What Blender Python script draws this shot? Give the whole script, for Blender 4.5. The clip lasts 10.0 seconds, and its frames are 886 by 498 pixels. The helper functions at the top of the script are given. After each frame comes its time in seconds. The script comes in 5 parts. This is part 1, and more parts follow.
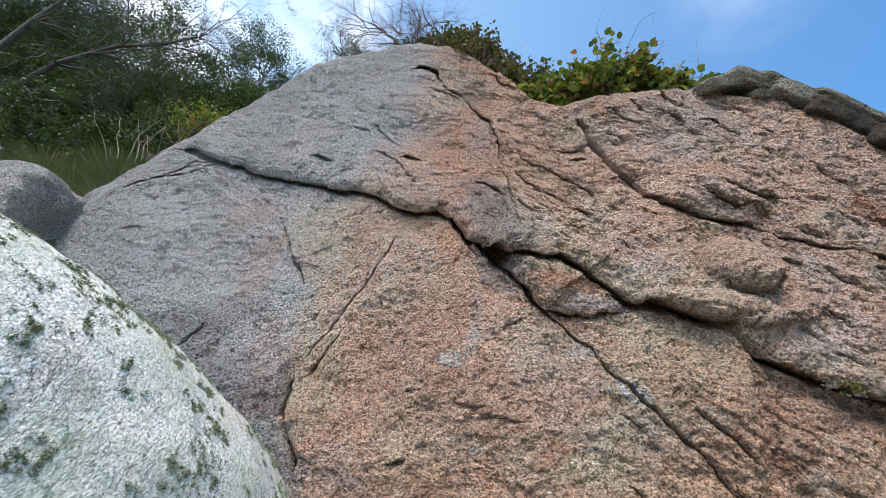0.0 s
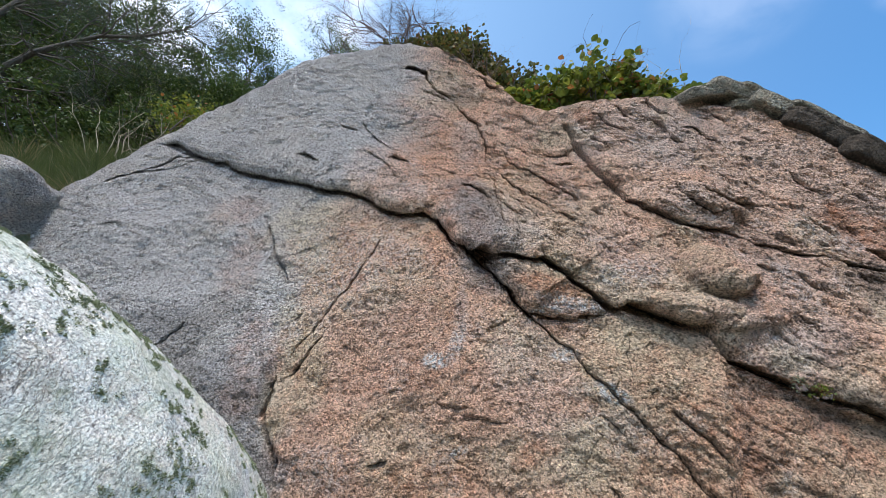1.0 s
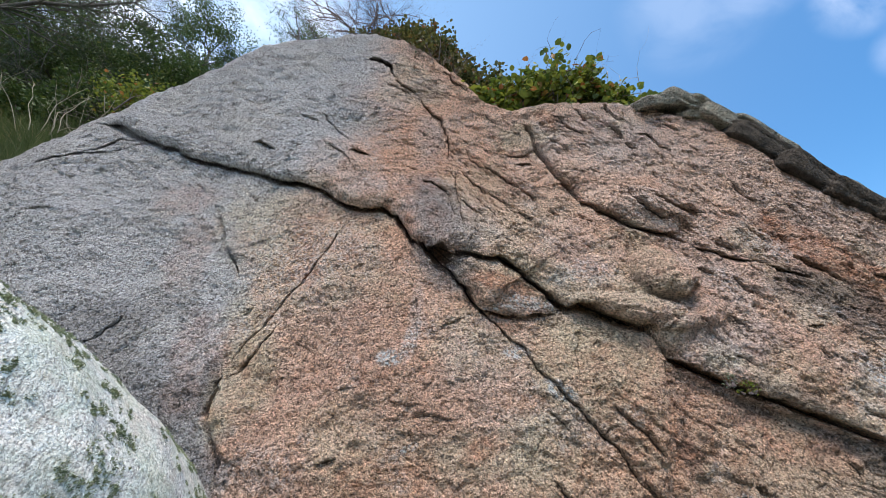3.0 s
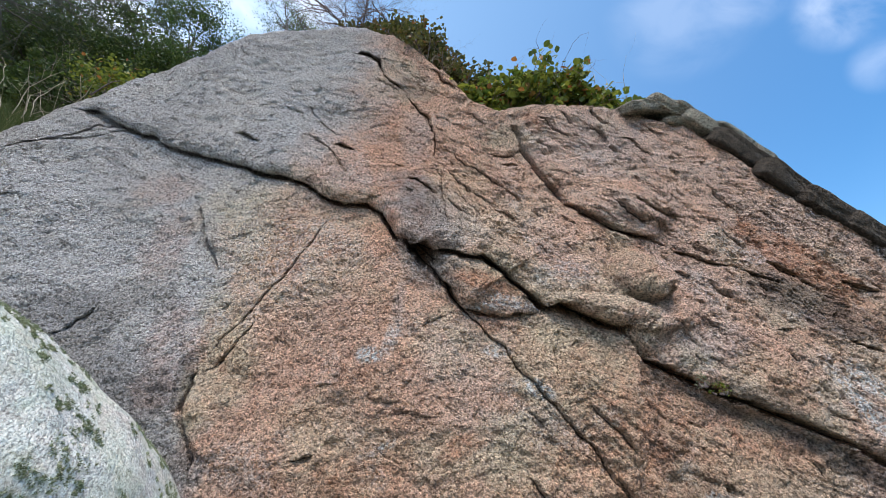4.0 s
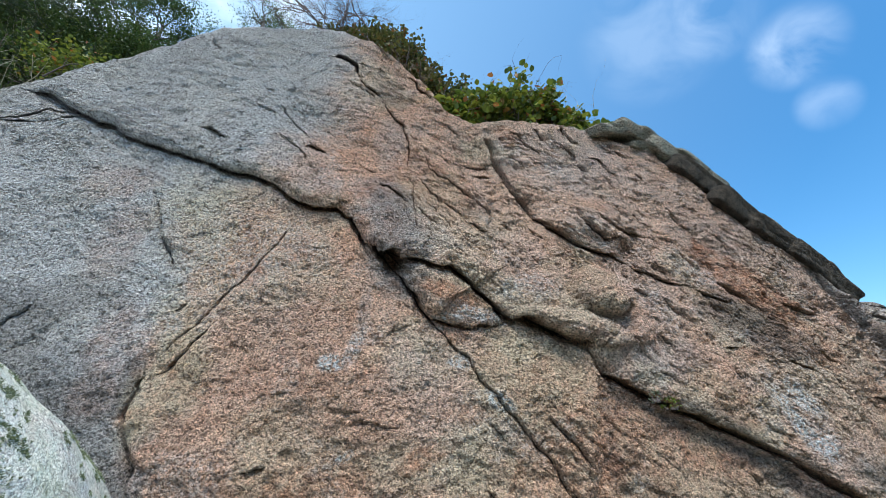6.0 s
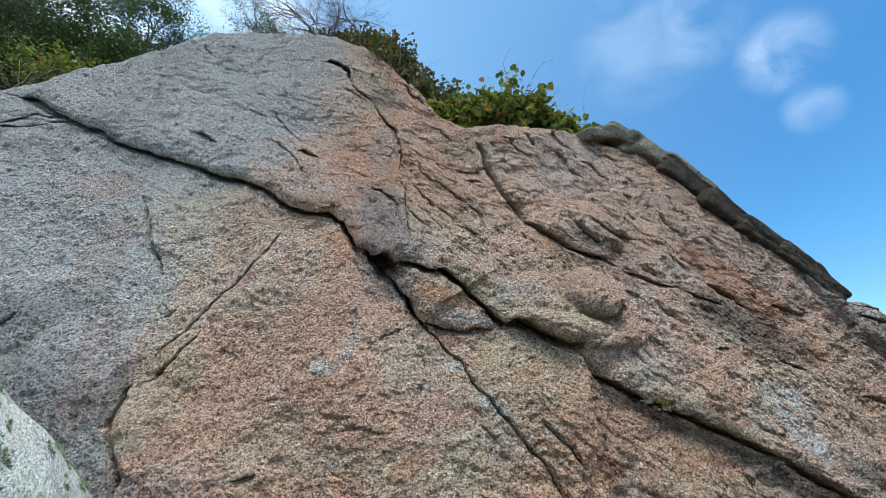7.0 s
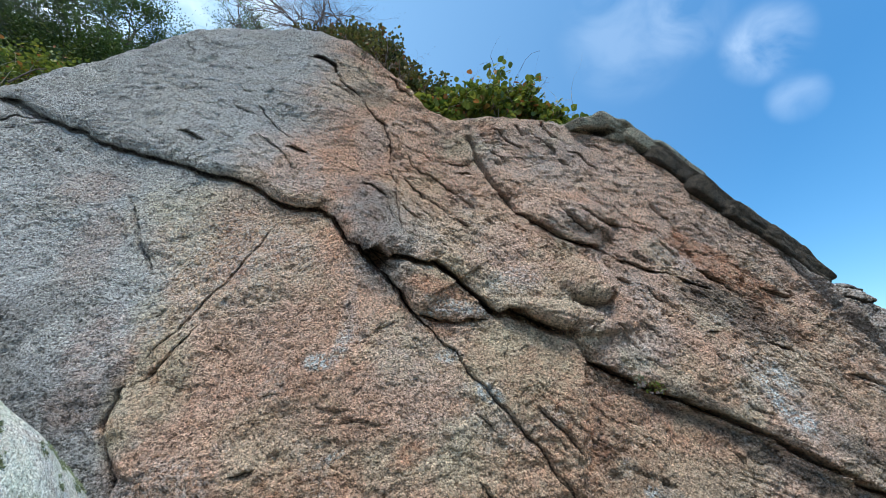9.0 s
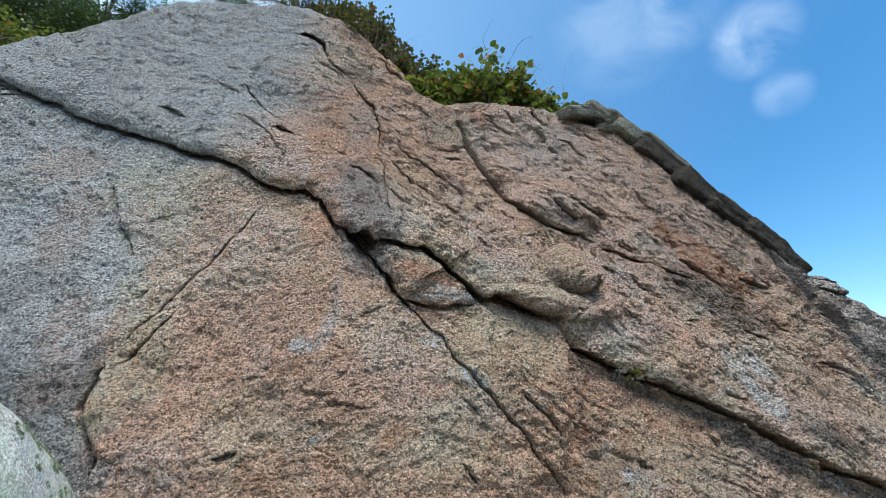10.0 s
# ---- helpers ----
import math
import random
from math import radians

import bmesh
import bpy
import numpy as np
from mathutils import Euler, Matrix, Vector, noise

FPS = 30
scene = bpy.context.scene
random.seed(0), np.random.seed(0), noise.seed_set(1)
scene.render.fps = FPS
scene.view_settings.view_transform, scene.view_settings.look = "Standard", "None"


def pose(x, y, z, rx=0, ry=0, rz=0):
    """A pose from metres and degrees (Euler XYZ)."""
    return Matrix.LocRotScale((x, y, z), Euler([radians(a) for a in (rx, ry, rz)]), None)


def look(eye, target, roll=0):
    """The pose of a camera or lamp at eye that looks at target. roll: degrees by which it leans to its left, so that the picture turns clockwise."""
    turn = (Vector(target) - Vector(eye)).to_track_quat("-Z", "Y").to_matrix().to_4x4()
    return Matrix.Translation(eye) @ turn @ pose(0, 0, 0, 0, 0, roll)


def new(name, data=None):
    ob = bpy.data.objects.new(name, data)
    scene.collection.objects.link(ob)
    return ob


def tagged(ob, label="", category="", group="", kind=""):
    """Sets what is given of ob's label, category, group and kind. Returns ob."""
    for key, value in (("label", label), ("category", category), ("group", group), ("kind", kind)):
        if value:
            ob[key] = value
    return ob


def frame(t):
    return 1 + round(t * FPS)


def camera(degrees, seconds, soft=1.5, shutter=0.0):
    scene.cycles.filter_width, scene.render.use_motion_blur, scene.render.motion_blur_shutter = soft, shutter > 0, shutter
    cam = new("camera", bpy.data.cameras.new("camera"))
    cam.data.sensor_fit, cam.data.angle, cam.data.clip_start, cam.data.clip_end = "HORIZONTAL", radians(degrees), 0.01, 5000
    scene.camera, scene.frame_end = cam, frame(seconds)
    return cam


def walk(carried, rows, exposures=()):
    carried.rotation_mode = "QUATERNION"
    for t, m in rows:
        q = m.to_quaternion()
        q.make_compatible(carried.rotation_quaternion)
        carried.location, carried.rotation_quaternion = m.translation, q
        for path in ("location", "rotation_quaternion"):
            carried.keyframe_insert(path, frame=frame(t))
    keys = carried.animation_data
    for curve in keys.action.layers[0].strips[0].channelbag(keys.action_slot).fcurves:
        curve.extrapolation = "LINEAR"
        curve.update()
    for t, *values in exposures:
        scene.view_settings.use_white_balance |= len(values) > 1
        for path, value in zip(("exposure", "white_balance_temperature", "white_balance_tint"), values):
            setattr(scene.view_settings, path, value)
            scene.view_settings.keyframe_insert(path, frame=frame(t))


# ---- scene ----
# ---------- camera ----------
cam = camera(97.84, 10.0, soft=0.6)
ROWS = [
    (0.0, -0.0000, 0.0001, 1.6000, 112.000, 0.000, 0.000),
    (0.5, 0.0040, -0.0132, 1.6078, 111.985, -0.120, -0.840),
    (1.0, 0.0174, -0.0161, 1.6081, 112.003, -0.088, -2.028),
    (1.5, 0.0432, -0.0074, 1.5990, 111.703, 0.032, -3.297),
    (2.0, 0.0663, -0.0089, 1.6032, 111.471, 0.222, -4.465),
    (2.5, 0.0900, -0.0147, 1.6231, 111.419, 0.355, -5.739),
    (4.0, 0.1348, -0.0229, 1.6288, 110.920, -0.259, -9.293),
    (4.5, 0.1423, -0.0228, 1.6295, 111.071, -0.563, -10.697),
    (5.0, 0.1430, -0.0253, 1.6338, 111.298, -0.821, -12.177),
    (5.5, 0.1394, -0.0289, 1.6414, 111.800, -1.015, -13.328),
    (6.0, 0.1454, -0.0323, 1.6415, 112.151, -1.054, -14.332),
    (7.5, 0.1708, -0.0328, 1.6216, 112.994, 0.012, -15.190),
    (8.0, 0.1742, -0.0310, 1.6127, 112.909, 0.543, -15.180),
    (8.5, 0.1720, -0.0297, 1.6033, 112.709, 1.109, -15.183),
    (9.0, 0.1700, -0.0257, 1.5927, 112.319, 1.481, -15.355),
    (9.5, 0.1714, -0.0191, 1.5835, 111.531, 1.463, -15.952),
    (10.0, 0.1749, -0.0119, 1.5780, 110.458, 1.152, -17.390),
]
walk(cam, [(t, pose(x, y, z, a, b, c)) for t, x, y, z, a, b, c in ROWS], exposures=[(0.0, 0.72, 6600, 12), (5.45, 0.70, 6600, 12), (6.1, 0.66, 6200, 3), (10.0, 0.60, 6200, 3)])

# ---------- sky and sun ----------
SUN_TURN, SUN_HEIGHT = radians(185), radians(62)
world = bpy.data.worlds.new("world")
scene.world = world
world.use_nodes = True
wn, wl = world.node_tree.nodes, world.node_tree.links
wn.clear()
w_out = wn.new("ShaderNodeOutputWorld")
w_bg = wn.new("ShaderNodeBackground")
w_bg.inputs[1].default_value = 0.15
w_sky = wn.new("ShaderNodeTexSky")
w_sky.sky_type = "NISHITA"
w_sky.sun_disc = False
w_sky.sun_elevation, w_sky.sun_rotation = SUN_HEIGHT, SUN_TURN
w_sky.air_density, w_sky.dust_density, w_sky.ozone_density = 1.0, 0.2, 1.2
w_co = wn.new("ShaderNodeTexCoord")
w_map = wn.new("ShaderNodeMapping")
w_map.inputs["Scale"].default_value = (1.0, 1.0, 1.25)
w_map.inputs["Rotation"].default_value = (1.3, 0.2, 2.1)
w_noise = wn.new("ShaderNodeTexNoise")
w_noise.inputs["Scale"].default_value, w_noise.inputs["Detail"].default_value = 3.4, 6.0
w_noise.inputs["Roughness"].default_value, w_noise.inputs["Distortion"].default_value = 0.58, 0.5
w_sep = wn.new("ShaderNodeSeparateXYZ")
w_bias = wn.new("ShaderNodeMapRange")
w_bias.inputs["From Min"].default_value, w_bias.inputs["From Max"].default_value = 0.05, -0.5
w_bias.inputs["To Min"].default_value, w_bias.inputs["To Max"].default_value = -0.14, 0.33
w_add = wn.new("ShaderNodeMath")
w_ramp = wn.new("ShaderNodeMapRange")
w_ramp.inputs["To Max"].default_value = 0.75
w_ramp.inputs["From Min"].default_value, w_ramp.inputs["From Max"].default_value = 0.66, 1.02
w_hue = wn.new("ShaderNodeHueSaturation")
w_hue.inputs["Hue"].default_value, w_hue.inputs["Saturation"].default_value, w_hue.inputs["Value"].default_value = 0.497, 1.36, 0.93


def puff(way, reach, dense, last):
    """A small soft cloud round one direction of the sky, broken up by finer noise; adds to the cover so far."""
    dot = wn.new("ShaderNodeVectorMath")
    dot.operation = "DOT_PRODUCT"
    dot.inputs[1].default_value = way
    fall = wn.new("ShaderNodeMapRange")
    fall.interpolation_type = "SMOOTHSTEP"
    fall.inputs["From Min"].default_value, fall.inputs["From Max"].default_value = math.cos(radians(reach)), 1.0
    fall.inputs["To Max"].default_value = dense
    ragged_sky = wn.new("ShaderNodeTexNoise")
    ragged_sky.inputs["Scale"].default_value, ragged_sky.inputs["Detail"].default_value, ragged_sky.inputs["Distortion"].default_value = 9.0, 6.0, 0.6
    thin = wn.new("ShaderNodeMapRange")
    thin.inputs["From Min"].default_value, thin.inputs["From Max"].default_value = 0.36, 0.68
    times, plus = wn.new("ShaderNodeMath"), wn.new("ShaderNodeMath")
    times.operation, plus.use_clamp = "MULTIPLY", True
    for a, b in ((w_co.outputs["Generated"], dot.inputs[0]), (dot.outputs["Value"], fall.inputs["Value"]), (w_co.outputs["Generated"], ragged_sky.inputs["Vector"]),
                 (ragged_sky.outputs["Fac"], thin.inputs["Value"]), (fall.outputs[0], times.inputs[0]), (thin.outputs[0], times.inputs[1]), (times.outputs[0], plus.inputs[0]), (last, plus.inputs[1])):
        wl.new(a, b)
    return plus.outputs[0]


cover = puff((0.722, 0.334, 0.606), 4.6, 0.22, w_ramp.outputs[0])
cover = puff((0.622, 0.378, 0.685), 5.0, 0.12, cover)
cover = puff((0.540, 0.444, 0.715), 9.0, 0.10, cover)
cover = puff((0.784, 0.354, 0.510), 3.0, 0.12, cover)
cover = puff((-0.226, 0.594, 0.772), 9.0, 0.45, cover)
w_haze = wn.new("ShaderNodeMapRange")
w_haze.inputs["From Min"].default_value, w_haze.inputs["From Max"].default_value = 0.80, -0.45
w_haze.inputs["To Min"].default_value, w_haze.inputs["To Max"].default_value = 0.04, 0.50
w_veil = wn.new("ShaderNodeMix")
w_veil.data_type = "RGBA"
w_veil.inputs["B"].default_value = (3.6, 5.4, 7.6, 1)
w_mix = wn.new("ShaderNodeMix")
w_mix.data_type = "RGBA"
w_mix.inputs["B"].default_value = (8.0, 8.3, 8.8, 1)
for a, b in ((w_co.outputs["Generated"], w_map.inputs[0]), (w_map.outputs[0], w_noise.inputs["Vector"]), (w_co.outputs["Generated"], w_sep.inputs[0]),
             (w_sep.outputs["X"], w_bias.inputs["Value"]), (w_noise.outputs["Fac"], w_add.inputs[0]), (w_bias.outputs[0], w_add.inputs[1]), (w_sky.outputs[0], w_hue.inputs["Color"]),
             (w_add.outputs[0], w_ramp.inputs["Value"]), (w_sep.outputs["X"], w_haze.inputs["Value"]), (w_haze.outputs[0], w_veil.inputs["Factor"]), (w_hue.outputs[0], w_veil.inputs["A"]), (cover, w_mix.inputs["Factor"]), (w_veil.outputs["Result"], w_mix.inputs["A"]),
             (w_mix.outputs["Result"], w_bg.inputs[0]), (w_bg.outputs[0], w_out.inputs[0])):
    wl.new(a, b)
sun_data = bpy.data.lights.new("sun", "SUN")
sun_data.energy, sun_data.angle, sun_data.color = 2.95, radians(28), (1.0, 0.92, 0.82)
sun = new("sun", sun_data)
sun.matrix_world = look((math.sin(SUN_TURN) * 30, math.cos(SUN_TURN) * 30, math.tan(SUN_HEIGHT) * 30), (0, 0, 0))


# ---------- noise ----------
TABLE = np.random.RandomState(7).rand(256, 256).astype(np.float32)


def lattice(x, y, seed=0):
    """Smooth value noise, 0 to 1."""
    xi, yi = np.floor(x).astype(np.int64), np.floor(y).astype(np.int64)
    fx, fy = x - xi, y - yi
    fx, fy = fx * fx * fx * (fx * (fx * 6 - 15) + 10), fy * fy * fy * (fy * (fy * 6 - 15) + 10)
    xi, yi = xi + seed * 37, yi + seed * 91
    a, b = TABLE[xi % 256, yi % 256], TABLE[(xi + 1) % 256, yi % 256]
    c, d = TABLE[xi % 256, (yi + 1) % 256], TABLE[(xi + 1) % 256, (yi + 1) % 256]
    return (a * (1 - fx) + b * fx) * (1 - fy) + (c * (1 - fx) + d * fx) * fy


def fbm(x, y, size, octaves=4, seed=0, gain=0.5):
    """Layered noise, about -1 to 1, with its largest lumps of that size in metres."""
    total, amp, norm = 0.0, 1.0, 0.0
    for k in range(octaves):
        s = 2.03 ** k / size
        cs, sn = math.cos(0.7 * k + seed), math.sin(0.7 * k + seed)
        total = total + amp * (lattice((x * cs - y * sn) * s, (x * sn + y * cs) * s, seed + k) * 2 - 1)
        norm += amp
        amp *= gain
    return total / norm * 1.6


def step(a, b, v):
    t = np.clip((v - a) / (b - a), 0, 1)
    return t * t * (3 - 2 * t)


# ---------- mesh helpers ----------
def mesh_from(name, verts, faces, material, smooth=True):
    """A mesh from arrays; faces is an (n, 3) or (n, 4) array, or a list of tuples."""
    me = bpy.data.meshes.new(name)
    if isinstance(faces, np.ndarray):
        n, k = faces.shape
        me.vertices.add(len(verts))
        me.vertices.foreach_set("co", np.ascontiguousarray(verts, dtype=np.float32).ravel())
        me.loops.add(n * k)
        me.loops.foreach_set("vertex_index", np.ascontiguousarray(faces, dtype=np.int32).ravel())
        me.polygons.add(n)
        me.polygons.foreach_set("loop_start", np.arange(0, n * k, k, dtype=np.int32))
        me.update(calc_edges=True)
    else:
        me.from_pydata([tuple(v) for v in verts], [], faces)
        me.update()
    me.polygons.foreach_set("use_smooth", np.full(len(me.polygons), smooth))
    me.materials.append(material)
    return me


def part(name, me, parent=None, label=""):
    """Links a mesh as one object under a thing."""
    ob = new(name, me)
    ob.parent = parent
    return tagged(ob, label)


def thing(name, place, label, category, group="", kind=""):
    ob = new(name)
    ob.location = place
    ob.empty_display_size = 0.2
    return tagged(ob, label, category, group, kind)


def tubes(paths, sides=5):
    """Tapered tubes along paths, each a list of (point, radius)."""
    verts, faces = [], []
    for path in paths:
        first = len(verts)
        for i, (p, r) in enumerate(path):
            q = path[min(i + 1, len(path) - 1)][0] - path[max(i - 1, 0)][0]
            q = q.normalized() if q.length > 1e-6 else Vector((0, 0, 1))
            u = q.orthogonal().normalized()
            v = q.cross(u)
            for k in range(sides):
                a = 2 * math.pi * k / sides
                verts.append(p + (u * math.cos(a) + v * math.sin(a)) * r)
        for i in range(len(path) - 1):
            for k in range(sides):
                a, b = first + i * sides + k, first + i * sides + (k + 1) % sides
                faces.append((a, b, b + sides, a + sides))
        faces.append(tuple(first + (len(path) - 1) * sides + k for k in range(sides)))
        faces.append(tuple(first + k for k in reversed(range(sides))))
    return verts, faces


def leaf_arrays(centres, sizes, rng, droop=0.3, wide=0.75, narrow=False):
    """Many small leaves: six-cornered blades, a little folded along the rib, or narrow two-triangle needles."""
    n = len(centres)
    az, el = rng.uniform(0, 2 * np.pi, n), rng.normal(-droop, 0.55, n)
    along = np.stack([np.cos(az) * np.cos(el), np.sin(az) * np.cos(el), np.sin(el)], 1)
    side = np.stack([-np.sin(az), np.cos(az), np.zeros(n)], 1)
    roll = rng.normal(0, 0.6, n)[:, None]
    up = np.cross(side, along)
    side = side * np.cos(roll) + up * np.sin(roll)
    up = np.cross(side, along)
    s = np.asarray(sizes)[:, None]
    if narrow:
        v = np.stack([centres - side * s * 0.02, centres + along * s, centres + side * s * 0.02], 1)
        return v.reshape(-1, 3), np.arange(n * 3).reshape(n, 3)
    w = wide * 0.5
    v = np.stack([centres, centres + (along * 0.28 + side * w * 0.85 + up * 0.07) * s, centres + (along * 0.68 + side * w * 0.8 + up * 0.07) * s,
                  centres + (along + up * -0.04) * s, centres + (along * 0.68 - side * w * 0.8 + up * 0.07) * s,
                  centres + (along * 0.28 - side * w * 0.85 + up * 0.07) * s], 1)
    base = np.arange(n)[:, None] * 6
    f = np.concatenate([base + np.array([0, 1, 2, 3]), base + np.array([0, 3, 4, 5])])
    return v.reshape(-1, 3), f


def grow(rng, start, way, length, radius, depth, bend=0.25, forks=3, lift=0.15, shrink=0.62, steps=6):
    """A branch with its forks: returns the paths and the twig tips."""
    paths, tips = [], []
    p, d = Vector(start), Vector(way).normalized()
    path = [(p.copy(), radius)]
    for i in range(steps):
        d = (d + Vector(rng.normal(0, bend, 3)) * 0.6 + Vector((0, 0, lift * 0.3))).normalized()
        p = p + d * length / steps
        path.append((p.copy(), radius * (1 - 0.65 * (i + 1) / steps)))
        if depth > 0 and i >= 1:
            for _ in range(int(rng.poisson(forks / (steps - 1)))):
                q = (d + Vector(rng.normal(0, 0.75, 3))).normalized()
                a, b = grow(rng, p, q, length * shrink * rng.uniform(0.7, 1.2), radius * (1 - 0.65 * (i + 1) / steps) * 0.6, depth - 1, bend, forks, lift, shrink, max(3, steps - 1))
                paths += a
                tips += b
    paths.append(path)
    tips.append(p.copy())
    if depth == 0:
        tips += [q for q, _ in path[2:-1]]
    return paths, tips


# ---------- materials ----------
class Nodes:
    """A short hand for a node material."""

    def __init__(self, name):
        self.material = bpy.data.materials.new(name)
        self.material.use_nodes = True
        self.tree = self.material.node_tree
        self.bsdf = self.tree.nodes["Principled BSDF"]
        self.co = self.add("ShaderNodeTexCoord").outputs["Object"]

    def add(self, kind, **inputs):
        node = self.tree.nodes.new(kind)
        for key, value in inputs.items():
            self.put(node.inputs[key.replace("_", " ")], value)
        return node

    def put(self, socket, value):
        if isinstance(value, bpy.types.NodeSocket):
            self.tree.links.new(value, socket)
        else:
            socket.default_value = value

    def noise(self, size, detail=3.0, rough=0.55, vector=None, distortion=0.0):
        return self.add("ShaderNodeTexNoise", Vector=vector or self.co, Scale=1.0 / size, Detail=detail, Roughness=rough, Distortion=distortion).outputs["Fac"]

    def ramp(self, value, a, b, lo=0.0, hi=1.0):
        return self.add("ShaderNodeMapRange", Value=value, From_Min=a, From_Max=b, To_Min=lo, To_Max=hi).outputs[0]

    def math(self, op, a, b):
        node = self.tree.nodes.new("ShaderNodeMath")
        node.operation = op
        self.put(node.inputs[0], a)
        self.put(node.inputs[1], b)
        return node.outputs[0]

    def mix(self, fac, a, b, blend="MIX"):
        node = self.tree.nodes.new("ShaderNodeMix")
        node.data_type, node.blend_type = "RGBA", blend
        self.put(node.inputs["Factor"], fac)
        for key, value in (("A", a), ("B", b)):
            self.put(node.inputs[key], (*value, 1) if isinstance(value, tuple) else value)
        return node.outputs["Result"]

    def scaled(self, scale, turn=(0, 0, 0)):
        return self.add("ShaderNodeMapping", Vector=self.co, Scale=scale, Rotation=turn).outputs[0]

    def bump(self, height, distance, strength=1.0, normal=None):
        node = self.add("ShaderNodeBump", Height=height, Distance=distance, Strength=strength)
        if normal:
            self.put(node.inputs["Normal"], normal)
        return node.outputs[0]


def granite(name, ground, grey, layered=True, speck=1.0, grain=0.017, lichen=False, relief=1.0):
    """Coarse granite: feldspar ground, grey lichen film, rust, dark seepage and pale crusts where the mesh says so, crystals and pits."""
    n = Nodes(name)
    if layered:
        attr = n.add("ShaderNodeAttribute")
        attr.attribute_name = "mineral"
        sep = n.add("ShaderNodeSeparateColor", Color=attr.outputs["Color"])
        tint = n.add("ShaderNodeAttribute")
        tint.attribute_name = "crust"
        sep2 = n.add("ShaderNodeSeparateColor", Color=tint.outputs["Color"])
    broad = n.noise(0.35, 5, 0.6)
    patch = n.noise(0.07, 4, 0.6)
    rough = n.add("ShaderNodeVectorMath", **{})
    rough.operation = "MULTIPLY_ADD"
    n.put(rough.inputs[0], n.add("ShaderNodeTexNoise", Vector=n.co, Scale=55.0, Detail=2.0).outputs["Color"])
    n.put(rough.inputs[1], (0.012, 0.012, 0.012))
    n.put(rough.inputs[2], n.co)
    crystal = n.add("ShaderNodeTexVoronoi", Vector=rough.outputs[0], Scale=1.0 / grain, Randomness=1.0)
    flake = n.add("ShaderNodeSeparateColor", Color=crystal.outputs["Color"]).outputs[0]
    fine = n.noise(grain * 1.3, 3, 0.65)
    lump = n.math("ADD", n.math("MULTIPLY", n.ramp(crystal.outputs["Distance"], 0.75, 0.1), 0.45), n.math("MULTIPLY", n.ramp(fine, 0.3, 0.7), 0.75))
    pits = n.noise(0.034, 3, 0.62, n.scaled((0.6, 1.0, 1.5), (0, 0.5, 0)), 0.5)
    dash = n.noise(0.019, 3, 0.6, n.scaled((0.72, 1.0, 1.2), (0, 0.3, 0)), 0.5)
    crumb = n.noise(0.022, 4, 0.72, n.scaled((0.7, 1.0, 1.15), (0, 0.3, 0)), 0.3)
    chip = n.noise(0.019, 3, 0.7)
    furrow = n.noise(0.05, 4, 0.62, n.scaled((0.7, 1.0, 1.2), (0, 0.42, 0)), 0.7)
    loose = n.add("ShaderNodeVectorMath")
    loose.operation = "MULTIPLY_ADD"
    n.put(loose.inputs[0], n.add("ShaderNodeTexNoise", Vector=n.co, Scale=38.0, Detail=3.0, Roughness=0.7).outputs["Color"])
    n.put(loose.inputs[1], (0.022, 0.022, 0.022))
    n.put(loose.inputs[2], n.scaled((0.75, 1.0, 1.2), (0, 0.4, 0)))
    cells = n.add("ShaderNodeTexVoronoi", Vector=loose.outputs[0], Scale=46.0, Randomness=1.0)
    chance = n.add("ShaderNodeSeparateColor", Color=cells.outputs["Color"]).outputs[1]
    hole = n.math("MULTIPLY", n.ramp(cells.outputs["Distance"], 0.31, 0.23), n.ramp(chance, 0.52, 0.72))
    hole = n.math("MULTIPLY", hole, n.ramp(n.noise(0.4, 3, 0.6), 0.38, 0.58, 0.35, 1.0))
    colour = n.mix(n.ramp(broad, 0.3, 0.7), ground, tuple(c * k for c, k in zip(ground, (1.15, 1.05, 0.97))))
    if layered:
        colour = n.mix(sep.outputs[0], colour, grey)
        colour = n.mix(sep2.outputs[1], colour, (0.74, 0.635, 0.46))
        colour = n.mix(n.math("MULTIPLY", sep.outputs[1], n.ramp(patch, 0.3, 0.6, 0.35, 1.0)), colour, (0.63, 0.31, 0.19))
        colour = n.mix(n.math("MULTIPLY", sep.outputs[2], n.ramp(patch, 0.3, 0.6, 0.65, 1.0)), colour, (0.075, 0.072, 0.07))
        colour = n.mix(n.math("MULTIPLY", sep2.outputs[0], n.ramp(n.noise(0.03, 4, 0.7), 0.42, 0.56)), colour, (0.74, 0.75, 0.76))
    else:
        colour = n.mix(n.ramp(patch, 0.4, 0.65), colour, grey)
    # crystals: pale feldspar, dark mica; shade painted into hollows between them and weathered holes
    colour = n.mix(n.ramp(flake, 0.70, 0.80, 0.0, 0.7 * speck), colour, n.mix(1.0, colour, (1.32, 1.31, 1.30), "MULTIPLY"))
    colour = n.mix(n.ramp(chip, 0.57, 0.62, 0.0, 0.8 * speck), colour, n.mix(1.0, colour, (1.42, 1.41, 1.40), "MULTIPLY"))
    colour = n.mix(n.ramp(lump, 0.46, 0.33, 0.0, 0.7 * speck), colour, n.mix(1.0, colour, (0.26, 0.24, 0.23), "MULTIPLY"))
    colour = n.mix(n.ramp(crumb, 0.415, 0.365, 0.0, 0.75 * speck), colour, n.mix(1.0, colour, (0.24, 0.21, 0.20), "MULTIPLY"))
